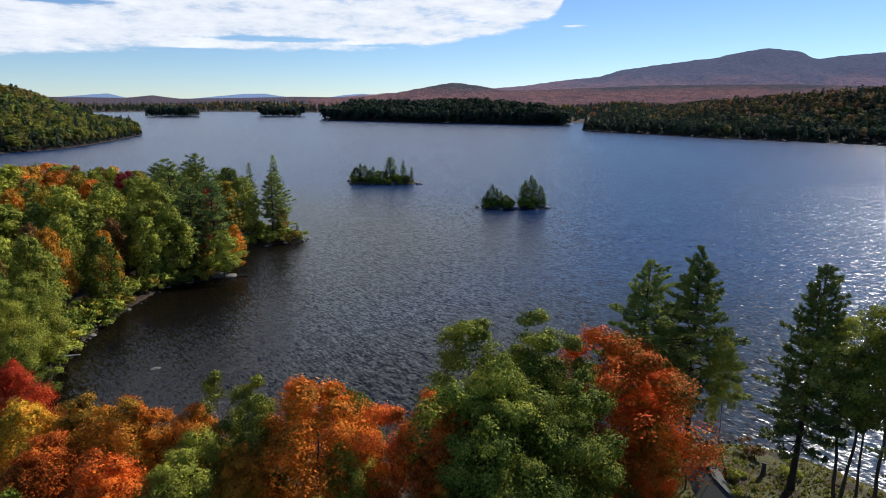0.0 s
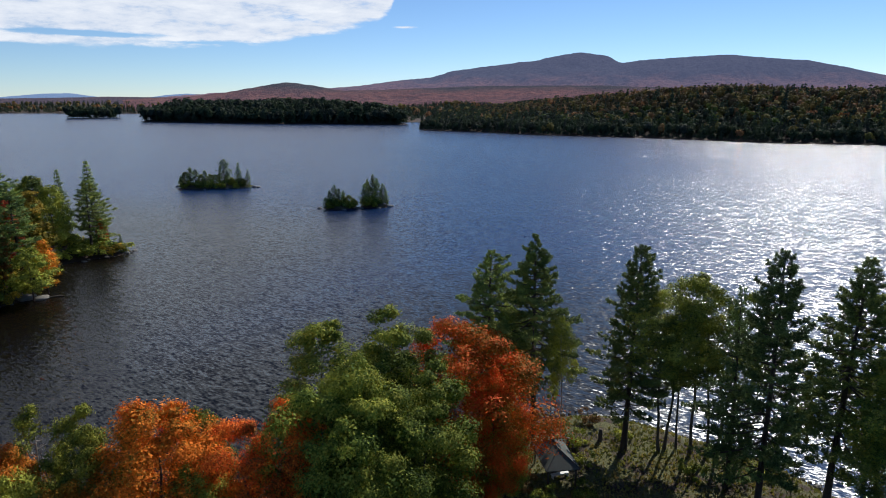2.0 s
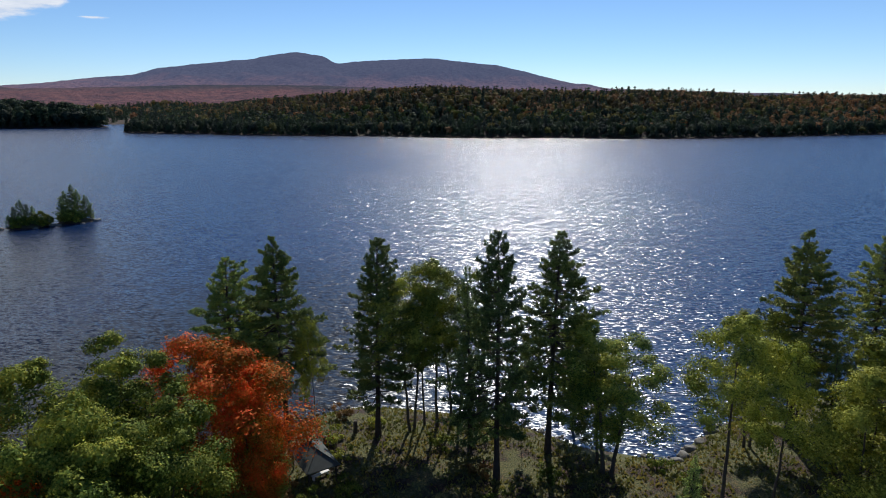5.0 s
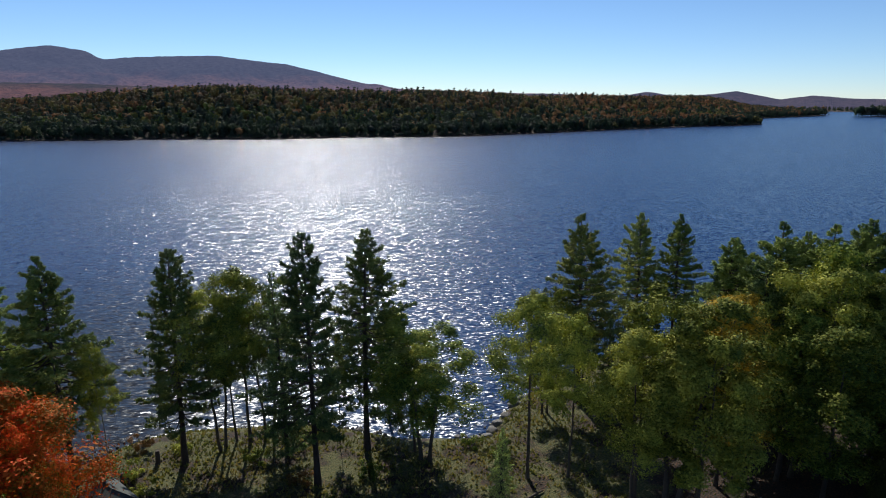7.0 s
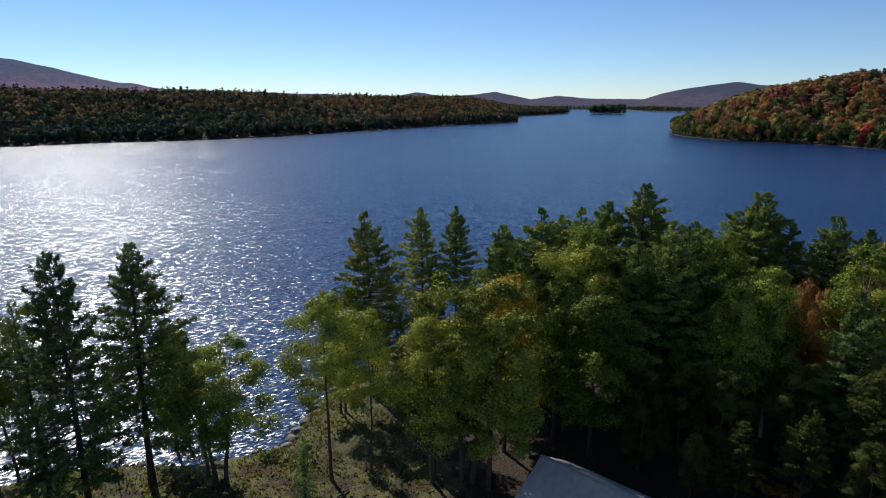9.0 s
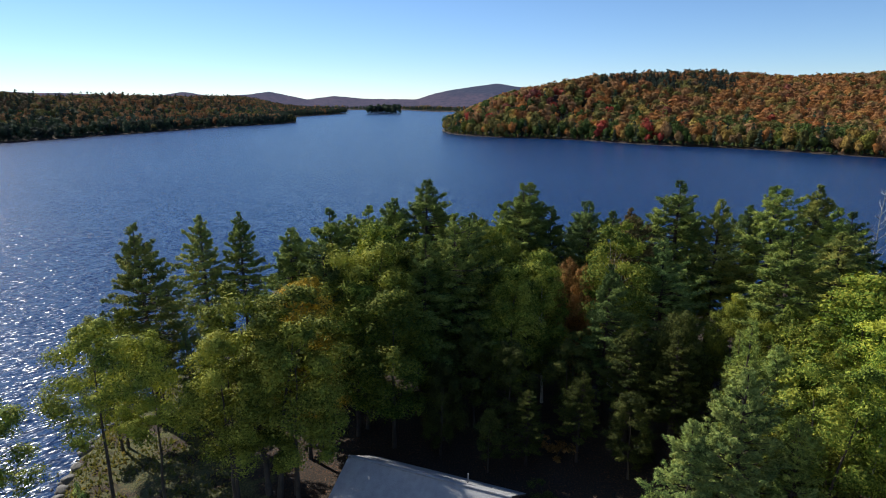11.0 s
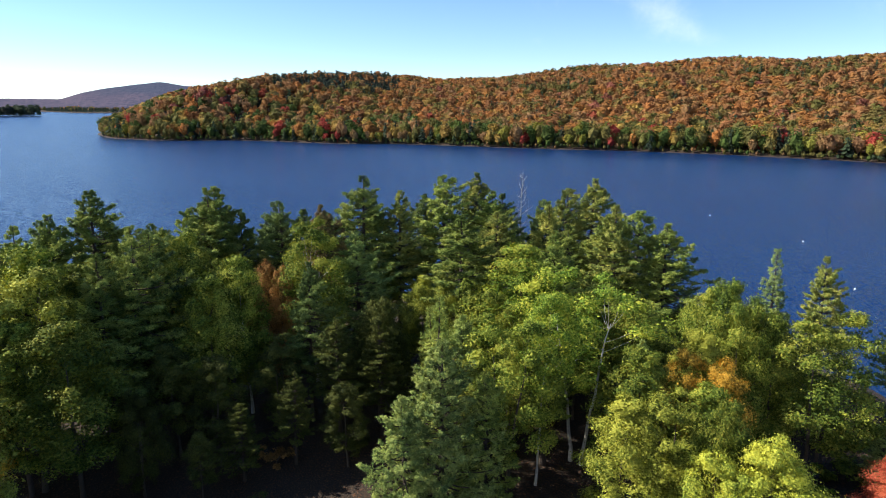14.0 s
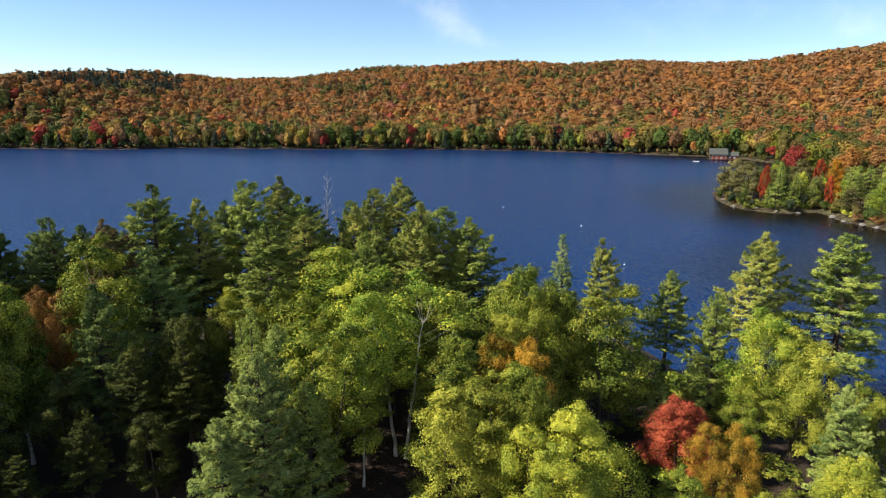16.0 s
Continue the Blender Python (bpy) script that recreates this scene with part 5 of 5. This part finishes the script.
fill("shrubs of the wood floor", 120, 182, 36, 60, 4.2, lambda b, r: 1.8 if fill_rng.random() < 0.35 else 0.0,
     [("U", "G", 1.2), ("U", "YG", 1.2), ("U", "RU", 1.2), ("U", "RR", 1.0)], 1.8, "on the forest floor", 2.0)


def grass():
    """Tufts of dry grass over the clearing, far too many to count."""
    rng = np.random.RandomState(77)
    n = 26000
    b, d = np.radians(rng.uniform(14, 76, n)), np.sqrt(rng.uniform(38 ** 2, 72 ** 2, n))
    x, y = d * np.sin(b), d * np.cos(b)
    s = inland(SHORES["near"], x, y)
    ok = (s > 0.5) & (wave_field(x, y, 0.5, 78) + rng.normal(0, 0.5, n) > -0.35)
    x, y = x[ok], y[ok]
    z = np.array([ground_at(px, py) for px, py in zip(x, y)])
    n = len(x)
    k = rng.uniform(0, 6.28, n)
    h, w = rng.uniform(0.12, 0.38, n), rng.uniform(0.08, 0.22, n)
    lean = rng.normal(0, 0.12, (n, 2))
    v = np.stack([np.column_stack([x - w * np.cos(k), y - w * np.sin(k), z - 0.03]), np.column_stack([x + w * np.cos(k), y + w * np.sin(k), z - 0.03]),
                  np.column_stack([x + lean[:, 0], y + lean[:, 1], z + h])], 1).reshape(-1, 3)
    ob = mesh_object("grass", v, np.arange(3 * n).reshape(-1, 3), GRASS)
    return tagged(ob, "rough dry grass on the lakeside clearing", "grass", kind="stuff")


GRASS = leaf_material("dry_grass", [(0.3, (0.07, 0.09, 0.025)), (0.5, (0.15, 0.16, 0.05)), (0.72, (0.30, 0.23, 0.09))], 0.25)
grass()


# ---- built things, rocks and driftwood ----
def part(name, bm, mat, parent=None, label="", smooth=False):
    """Links a bmesh as one mesh object under its thing."""
    me = bpy.data.meshes.new(name)
    bm.to_mesh(me)
    bm.free()
    for f in me.polygons:
        f.use_smooth = smooth
    me.materials.append(mat)
    ob = new(name, me)
    ob.parent = parent
    if label:
        tagged(ob, label)
    return ob


def box(x0, y0, z0, x1, y1, z1, bevel=0.0):
    bm = bmesh.new()
    bmesh.ops.create_cube(bm, size=1)
    bmesh.ops.scale(bm, vec=(x1 - x0, y1 - y0, z1 - z0), verts=bm.verts)
    bmesh.ops.translate(bm, vec=((x0 + x1) / 2, (y0 + y1) / 2, (z0 + z1) / 2), verts=bm.verts)
    if bevel:
        bmesh.ops.bevel(bm, geom=list(bm.edges), offset=bevel, segments=2, affect="EDGES")
    return bm


def slab(corners, thick):
    """A flat board through four corners, thickened downwards."""
    bm = bmesh.new()
    top = [bm.verts.new(c) for c in corners]
    n = (Vector(corners[1]) - Vector(corners[0])).cross(Vector(corners[3]) - Vector(corners[0])).normalized()
    low = [bm.verts.new(Vector(c) - n * thick) for c in corners]
    bm.faces.new(top)
    bm.faces.new(low[::-1])
    for i in range(4):
        j = (i + 1) % 4
        bm.faces.new((top[j], top[i], low[i], low[j]))
    bmesh.ops.recalc_face_normals(bm, faces=bm.faces)
    return bm


def prism(half, length, low, high):
    """A gable end wall's solid: pentagon pushed along y."""
    bm = bmesh.new()
    prof = [(-half, low[0]), (half, low[0]), (half, low[1]), (0, high), (-half, low[1])]
    a = [bm.verts.new((x, 0, z)) for x, z in prof]
    b = [bm.verts.new((x, length, z)) for x, z in prof]
    bm.faces.new(a)
    bm.faces.new(b[::-1])
    for i in range(5):
        j = (i + 1) % 5
        bm.faces.new((a[j], a[i], b[i], b[j]))
    bmesh.ops.recalc_face_normals(bm, faces=bm.faces)
    return bm


def thing(name, m, label, category, group="", kind=""):
    ob = new(name)
    ob.empty_display_size = 0.4
    ob.matrix_world = m
    return tagged(ob, label, category, group, kind)


def boulder_mesh(seed):
    rng = np.random.RandomState(seed)
    bm = bmesh.new()
    bmesh.ops.create_icosphere(bm, subdivisions=3, radius=1)
    cuts = unit(rng.normal(0, 1, (9, 3)))
    for v in bm.verts:
        p = np.array(v.co)
        d = max(0.0, float((cuts @ p).max()))
        k = 1.0 - 0.35 * max(0, d - 0.72) / 0.28 + 0.09 * noise.noise(v.co * 2.2 + Vector((seed, 0, 0))) + 0.04 * noise.noise(v.co * 6)
        v.co = Vector((p[0] * k, p[1] * k * 0.8, p[2] * k * 0.55))
    me = bpy.data.meshes.new("boulder")
    bm.to_mesh(me)
    bm.free()
    for f in me.polygons:
        f.use_smooth = True
    me.materials.append(STONE)
    return me


STONE = plain_material("grey_lake_stone", (0.06, 0.056, 0.05), (0.26, 0.245, 0.22), 1.2, 0.85, 0.03)
EARTH = plain_material("islet_earth", (0.03, 0.028, 0.018), (0.11, 0.10, 0.06), 0.6, 0.95, 0.08)
SHINGLE = plain_material("weathered_grey_shingle", (0.22, 0.22, 0.23), (0.42, 0.42, 0.42), 1.6, 0.85, 0.02)
SIDING = plain_material("dark_stained_timber", (0.03, 0.022, 0.016), (0.085, 0.06, 0.042), 1.5, 0.8, 0.02)
RED_PAINT = plain_material("barn_red_paint", (0.16, 0.03, 0.024), (0.27, 0.055, 0.04), 0.8, 0.7)
GREEN_ROOF = plain_material("grey_green_metal_roof", (0.045, 0.052, 0.047), (0.085, 0.095, 0.085), 0.8, 0.85)
WHITE_PAINT = plain_material("white_paint", (0.6, 0.6, 0.58), (0.8, 0.8, 0.78), 1.0, 0.6)
GLASS_DARK = plain_material("dark_window_glass", (0.01, 0.012, 0.015), (0.03, 0.035, 0.04), 0.5, 0.1)
METAL = plain_material("galvanised_metal", (0.3, 0.3, 0.31), (0.5, 0.5, 0.5), 2.0, 0.45, 0.0, 0.9)
BOULDERS = [boulder_mesh(s) for s in range(4)]
rock_rng = random.Random(5)


def boulder(bearing, far, size, label, z=None, flat=1.0):
    x, y = far * math.sin(radians(bearing)), far * math.cos(radians(bearing))
    ob = new("boulder", rock_rng.choice(BOULDERS))
    ob.matrix_world = Matrix.Translation((x, y, (max(ground_at(x, y), -0.05) if z is None else z) + 0.1 * size)) @ pose(0, 0, 0, 0, 0, rock_rng.uniform(0, 360)) @ Matrix.Diagonal((size, size, size * flat, 1))
    return tagged(ob, label, "rock")


# the two islets: low mounds of rock and earth
def islet(name, label, bearing, far, wide, deep, top, seed):
    a = radians(bearing)
    rings, n = 9, 40
    rng = np.random.RandomState(seed)
    edge = 1 + 0.14 * sum(np.sin(np.arange(n) * 2 * math.pi / n * k + rng.uniform(0, 6)) / k for k in (2, 3, 5))
    v = []
    for i in range(rings):
        u = i / (rings - 1)
        for j in range(n):
            k = j * 2 * math.pi / n
            px, py = wide * u * edge[j] * math.cos(k), deep * u * edge[j] * math.sin(k)
            h = top * (1 - u ** 2.2) - 0.9 * u ** 6 + 0.16 * rng.normal() * (u < 0.95) * (u > 0)
            v.append((far * math.sin(a) + px * math.cos(a) + py * math.sin(a), far * math.cos(a) - px * math.sin(a) + py * math.cos(a), h))
    ob = mesh_object(name, v, grid_faces(rings, n, True), EARTH, True)
    return tagged(ob, label, "islet", kind="structure")


islet("islet_1", "low rocky islet overgrown with shrubs and small trees", -5.5, 279.5, 16.0, 7.0, 1.5, 1)
islet("islet_2", "low rocky islet overgrown with small conifers", 4.95, 213.5, 5.6, 4.0, 1.2, 2)
islet("islet_3", "low rocky islet joined by a shallow bar", 8.15, 215.5, 5.2, 4.4, 1.4, 3)
for b, d, s in ((-2.35, 274, 1.5), (-2.0, 273.5, 1.1), (-8.6, 287, 1.2), (-4.6, 272.5, 1.0), (-6.5, 272.3, 0.9), (6.6, 211.5, 1.2), (7.0, 211, 0.9), (9.5, 214, 1.4), (9.75, 214.5, 1.0), (3.2, 213.5, 1.0), (8.6, 210.8, 0.8), (5.4, 209.3, 0.8)):
    boulder(b, d, s, "rounded grey rock at the edge of an islet", -0.1)
for b0, b1, d0, d1, n, g in ((-8.1, -3.0, 275, 283.5, 40, "shrubs on the larger islet"), (3.8, 6.1, 211.5, 215.5, 16, "shrubs on the smaller islet"), (7.2, 9.1, 213, 217.5, 14, "shrubs on the smaller islet")):
    for i in range(n):
        plant(fill_rng.uniform(b0, b1), fill_rng.uniform(d0, d1), fill_rng.uniform(1.4, 2.8), "U", fill_rng.choice(["G", "YG", "G", "PD", "PG"]), 1.1, g, "on a rocky islet")

# shore of the bay
for b, d, s, f in ((-20.4, 135.0, 2.2, 0.7), (-19.4, 134.0, 1.7, 0.6), (-20.9, 136.5, 1.4, 0.9), (-13.0, 164.5, 1.3, 0.8), (-14.5, 162.5, 1.2, 0.8), (-16.2, 160.5, 1.1, 0.8), (-12.4, 167, 1.2, 0.8),
                   (-24.6, 130.0, 0.9, 0.8), (-27.9, 118.5, 1.0, 0.8), (-29.4, 112.5, 0.9, 0.8), (-30.8, 107.6, 1.1, 0.8), (-32.2, 103, 0.8, 0.8), (-22.8, 131.8, 0.8, 0.8)):
    boulder(b, d, s * (0.95 if s > 1.3 else 0.62), "pale grey boulder at the waterline of the bay", None, f)
boulder(-26.4, 89.2, 0.75, "pale rock just breaking the surface of the bay", -0.15, 0.7)
for b, d, s in ((61.6, 60.6, 0.7), (62.1, 62.4, 0.9), (62.6, 64.2, 0.8), (63.4, 66.0, 0.7), (60.7, 60.8, 0.5), (64.3, 69.0, 0.9), (58.6, 61.3, 0.45), (66.4, 73.0, 0.8), (69.0, 77.5, 0.8)):
    boulder(b, d, s, "dark wet boulder beside a small beach")
for b, d, s in ((167.6, 245, 1.0), (168.4, 233, 0.9), (170.0, 228.5, 1.2), (171.6, 226.4, 1.0), (173.2, 229, 0.9), (175.6, 225, 1.4), (176.4, 219.5, 1.0), (177.6, 215.5, 1.1), (178.6, 212.6, 1.0)):
    boulder(b, d, s, "pale boulder on the shore of the cove")


def driftwood(label, a, b, r0, mat):
    rng = np.random.RandomState(int(abs(a[0]) * 10))
    p = [np.array(a) + (np.array(b) - np.array(a)) * t + rng.normal(0, 0.06, 3) * (0 < t < 1) for t in np.linspace(0, 1, 7)]
    v, f = tube(p, np.linspace(r0, r0 * 0.4, 7), 7)
    ob = mesh_object("driftwood_log", v, f, mat, True)
    return tagged(ob, label, "log")


driftwood("bleached driftwood log lying at the water's edge", (-55.6, 82.6, 0.5), (-52.6, 84.6, 0.12), 0.22, DEAD_WOOD)
driftwood("dark waterlogged trunk beside a boulder", (-45.6, 126.2, 0.25), (-41.0, 126.6, 0.05), 0.28, BARK)
driftwood("fallen dark trunk lying on the grass", (42.0, 21.2, ground_at(42.0, 21.2) + 0.2), (46.6, 19.4, ground_at(46.6, 19.4) + 0.15), 0.2, BARK)


def stones(name, label, loop, b0, b1, r1, n, seed, low, high):
    """Small stones strewn along a stretch of waterline, too many to count."""
    rng = np.random.RandomState(seed)
    pts = SHORES[loop]
    nxt = np.roll(pts, -1, 0)
    out = []
    bm = bmesh.new()
    bmesh.ops.create_icosphere(bm, subdivisions=1, radius=1)
    iv = np.array([p.co[:] for p in bm.verts])
    fv = np.array([[p.index for p in q.verts] for q in bm.faces])
    bm.free()
    while len(out) < n:
        i = rng.randint(len(pts))
        p = pts[i] + (nxt[i] - pts[i]) * rng.uniform() + rng.normal(0, 0.5, 2)
        b = math.degrees(math.atan2(p[0], p[1]))
        b = b + 360 if b < -150 else b
        if b0 < b < b1 and math.hypot(*p) < r1:
            s = rng.uniform(low, high)
            out.append((iv * rng.uniform(0.75, 1.1, (len(iv), 1)) * s * np.array([1, 0.8, 0.6]) + np.array([p[0], p[1], 0.06]), fv))
        elif rng.uniform() < 1e-5:
            break
    v, f = join(out)
    ob = mesh_object(name, v, f, STONE, False)
    return tagged(ob, label, "stones", kind="stuff")


stones("shore_stones", "loose grey stones along the near waterline", "near", -36, 75, 190, 420, 61, 0.12, 0.4)
stones("cove_stones", "loose pale stones round the cove", "north", 97, 180, 700, 260, 62, 0.12, 0.4)


# ---- cabin at the edge of the wood: only its grey shingle roof stands clear of the shade ----
def cabin():
    m = Matrix.Translation((48.4, 2.4, 0)) @ pose(0, 0, 0, 0, 0, math.degrees(math.atan2(-8.6 - 2.4, 42.0 - 48.4)) - 90)
    base = ground_at(45, -3)
    ob = thing("cabin", m, "dark timber cabin with a weathered grey shingle roof", "house")
    half, length, ridge, eave = 4.3, 14.5, 6.0, 3.5
    part("wall", prism(half - 0.45, length - 0.9, (base - 0.5, eave + 0.05), ridge - 0.22), SIDING, ob).location = (0, 0.45, 0)
    tilt = math.atan2(ridge - eave, half)
    run = math.hypot(half, ridge - eave)
    for side in (-1, 1):
        roof = part("roof", slab([(0, 0, ridge), (side * half, 0, eave), (side * half, length, eave), (0, length, ridge)][::side], 0.12), SIDING, ob)
        if side > 0:
            roof.data.materials[0] = SHINGLE
            continue
        # courses of shingles, each lapped over the one below
        courses, per = 14, 21
        bm = box(0, 0, 0, run / courses * 1.22, length / per * 0.97, 0.04)
        me = bpy.data.meshes.new("shingle")
        bm.to_mesh(me)
        bm.free()
        me.materials.append(SHINGLE)
        for c in range(courses):
            d0 = run * c / courses
            for k in range(per):
                q = new("shingle", me)
                q.parent = roof
                turn = pose(0, 0, 0, 0, 0, 180) @ pose(0, 0, 0, 0, math.degrees(tilt) - 1.2, 0)
                yk = min((k + (1.5 if c % 2 else 1.0)) * length / per, length)
                q.matrix_local = Matrix.Translation((-d0 * math.cos(tilt), yk, ridge - d0 * math.sin(tilt) + 0.03)) @ turn
    part("ridge_cap", box(-0.14, -0.05, ridge - 0.02, 0.14, length + 0.05, ridge + 0.09, 0.03), SHINGLE, ob)
    bm = bmesh.new()
    bmesh.ops.create_cone(bm, cap_ends=True, segments=12, radius1=0.07, radius2=0.07, depth=0.8)
    bmesh.ops.translate(bm, vec=(-0.9, 10.6, ridge + 0.1), verts=bm.verts)
    part("vent_pipe", bm, METAL, ob, "galvanised vent pipe")
    for y in (2.5, 6.0, 10.0):
        win = part("window", box(-half + 0.38, y, base + 1.0, -half + 0.47, y + 1.0, base + 1.0 + 0.75, 0.01), GLASS_DARK, ob)
        part("frame", box(-half + 0.36, y - 0.08, base + 0.9, -half + 0.44, y + 1.08, base + 1.0, 0.01), WHITE_PAINT, win)
    return ob


def pavilion():
    """The small open-sided shelter on the clearing: four posts under a hipped metal roof."""
    x, y = 23.45, 48.53
    base = ground_at(x, y)
    ob = thing("pavilion", Matrix.Translation((x, y, base)) @ pose(0, 0, 0, 0, 0, -7), "small open shelter with a hipped grey metal roof", "shed")
    hx, hy, low, high, ridge = 1.6, 2.5, 2.05, 3.25, 0.75
    for px in (-hx + 0.3, hx - 0.3):
        for py in (-hy + 0.3, hy - 0.3):
            part("post", box(px - 0.07, py - 0.07, -0.3, px + 0.07, py + 0.07, low + 0.1, 0.01), SIDING, ob)
    # four slopes meet along a short ridge
    eaves = [(-hx, -hy, low), (hx, -hy, low), (hx, hy, low), (-hx, hy, low)]
    ends = [(0, -ridge, high), (0, ridge, high)]
    for corners in ([eaves[0], eaves[1], ends[0]], [eaves[1], eaves[2], ends[1], ends[0]], [eaves[2], eaves[3], ends[1]], [eaves[3], eaves[0], ends[0], ends[1]]):
        bm = bmesh.new()
        top = [bm.verts.new(c) for c in corners]
        under = [bm.verts.new((c[0], c[1], c[2] - 0.08)) for c in corners]
        bm.faces.new(top)
        bm.faces.new(under[::-1])
        for i in range(len(top)):
            j = (i + 1) % len(top)
            bm.faces.new((top[j], top[i], under[i], under[j]))
        bmesh.ops.recalc_face_normals(bm, faces=bm.faces)
        part("roof_slope", bm, GREEN_ROOF, ob)
    for corner, end in ((0, 0), (1, 0), (2, 1), (3, 1)):
        a, c = eaves[corner], ends[end]
        v, f = tube([(a[0], a[1], a[2] + 0.02), (c[0], c[1], c[2] + 0.02)], [0.05, 0.05], 6)
        mesh_object("hip_cap", v, f, GREEN_ROOF, True, ob)
    v, f = tube([(0, -ridge, high + 0.02), (0, ridge, high + 0.02)], [0.06, 0.06], 6)
    mesh_object("ridge_cap", v, f, GREEN_ROOF, True, ob)
    for py in (-hy + 0.3, hy - 0.3):
        part("beam", box(-hx + 0.2, py - 0.06, low - 0.12, hx - 0.2, py + 0.06, low + 0.06, 0.01), SIDING, ob)
    bench = thing("bench", Matrix.Translation((x + 0.3, y - 0.6, base)) @ pose(0, 0, 0, 0, 0, 4), "plain white-painted bench under a pavilion", "bench")
    part("seat", box(-0.9, -0.2, 0.42, 0.9, 0.2, 0.48, 0.01), WHITE_PAINT, bench)
    for px in (-0.75, 0.75):
        part("leg", box(px - 0.05, -0.17, -0.1, px + 0.05, 0.17, 0.42, 0.01), WHITE_PAINT, bench)
    return ob


def stump(x, y, tall, r, label):
    v, f = tube([(0, 0, -0.3), (0, 0, 0.1), (0.03, 0, tall * 0.6), (0.05, 0.02, tall)], [r * 1.3, r * 1.1, r, r * 0.92], 9)
    bm = bmesh.new()
    vs = [bm.verts.new(p) for p in v]
    for q in f:
        bm.faces.new([vs[i] for i in q])
    bm.faces.new(vs[-9:])
    bmesh.ops.recalc_face_normals(bm, faces=bm.faces)
    ob = part("tree_stump", bm, BARK, None, "", True)
    ob.location = (x, y, ground_at(x, y))
    return tagged(ob, label, "stump")


def boathouse():
    """Red boathouse on the north shore: a broad gabled hall with three boat doors, and a lower wing."""
    a = radians(167.0)
    ob = thing("boathouse", Matrix.Translation((419 * math.sin(a), 419 * math.cos(a), 0.2)) @ pose(0, 0, 0, 0, 0, -167 + 6) @ Matrix.Diagonal((0.76, 0.76, 1.0, 1)),
               "red timber boathouse with grey-green metal roofs", "boathouse")
    # local x runs along the shore, y inland
    hall = box(-7.5, -3.5, -0.6, 5.0, 4.5, 3.3, 0.03)
    part("wall", hall, SIDING, ob)
    for side in (-1, 1):
        part("roof", slab([(-8.3, 0.5, 6.6), (-8.3, 0.5 + side * 5.2, 3.2), (5.8, 0.5 + side * 5.2, 3.2), (5.8, 0.5, 6.6)][::-side], 0.2), GREEN_ROOF, ob)
    for gx in (-7.4, 4.9):
        bm = bmesh.new()
        pts = [(gx - 0.1, -3.5, 3.3), (gx - 0.1, 4.5, 3.3), (gx - 0.1, 0.5, 6.3)]
        fr = [bm.verts.new(p) for p in pts]
        bk = [bm.verts.new((x + 0.2, y, z)) for x, y, z in pts]
        bm.faces.new(fr)
        bm.faces.new(bk[::-1])
        for i in range(3):
            bm.faces.new((fr[(i + 1) % 3], fr[i], bk[i], bk[(i + 1) % 3]))
        bmesh.ops.recalc_face_normals(bm, faces=bm.faces)
        part("gable", bm, RED_PAINT, ob)
    for i, x in enumerate((-5.9, -2.2, 1.5)):
        door = part("boat_door", box(x, -3.62, 0.0, x + 2.7, -3.5, 2.6, 0.02), RED_PAINT, ob, "red boat door with white posts")
        for px in (x - 0.25, x + 2.7):
            part("door_post", box(px, -3.75, -0.4, px + 0.25, -3.62, 2.85, 0.01), WHITE_PAINT, door)
        part("lintel", box(x - 0.25, -3.75, 2.6, x + 2.95, -3.62, 2.85, 0.01), WHITE_PAINT, door)
    part("wing_wall", box(5.0, -2.6, -0.6, 13.0, 4.0, 2.5, 0.03), RED_PAINT, ob)
    for side in (-1, 1):
        part("wing_roof", slab([(5.6, 0.7, 4.7), (5.6, 0.7 + side * 4.2, 2.4), (13.7, 0.7 + side * 4.2, 2.4), (13.7, 0.7, 4.7)][::-side], 0.18), GREEN_ROOF, ob)
    for x in (6.4, 9.8):
        part("window", box(x, -2.7, 0.9, x + 1.5, -2.6, 2.0, 0.02), WHITE_PAINT, ob, "white-framed window")
    part("dock", box(-9.5, -5.2, 0.15, 14.0, -3.8, 0.35, 0.03), SIDING, ob, "dark timber dock")
    for x in (-9, -3, 3, 9, 13.5):
        part("pile", box(x - 0.15, -5.1, -2.0, x + 0.15, -4.8, 0.6, 0.02), SIDING, ob)
    return ob


cabin()
pavilion()
stump(30.7, 53.1, 1.3, 0.22, "dark upright stump on a grassy clearing")
stump(26.9, 52.8, 1.0, 0.2, "dark short stump beside a pavilion")
boathouse()
raft = thing("swim_raft", Matrix.Translation((101.6, -385.0, 0)) @ pose(0, 0, 0, 0, 0, 15), "white swimming raft moored off a boathouse", "raft")
part("deck", box(-1.7, -1.2, 0.25, 1.7, 1.2, 0.5, 0.03), WHITE_PAINT, raft)
for x in (-1.2, 1.2):
    part("float", box(x - 0.35, -1.1, -0.2, x + 0.35, 1.1, 0.25, 0.08), METAL, raft)


def buoy(x, y):
    ob = thing("mooring_buoy", Matrix.Translation((x, y, 0)), "white mooring buoy afloat on the lake", "buoy", "mooring buoys")
    bm = bmesh.new()
    bmesh.ops.create_uvsphere(bm, u_segments=14, v_segments=9, radius=0.22)
    part("float", bm, WHITE_PAINT, ob, "", True)
    v, f = tube([(0, 0, 0.2), (0, 0, 0.5)], [0.05, 0.04], 8)
    mesh_object("mast", v, f, METAL, True, ob)


for x, y in ((109.6, -180.5), (74.5, -166.2), (48.3, -131.3)):
    buoy(x, y)
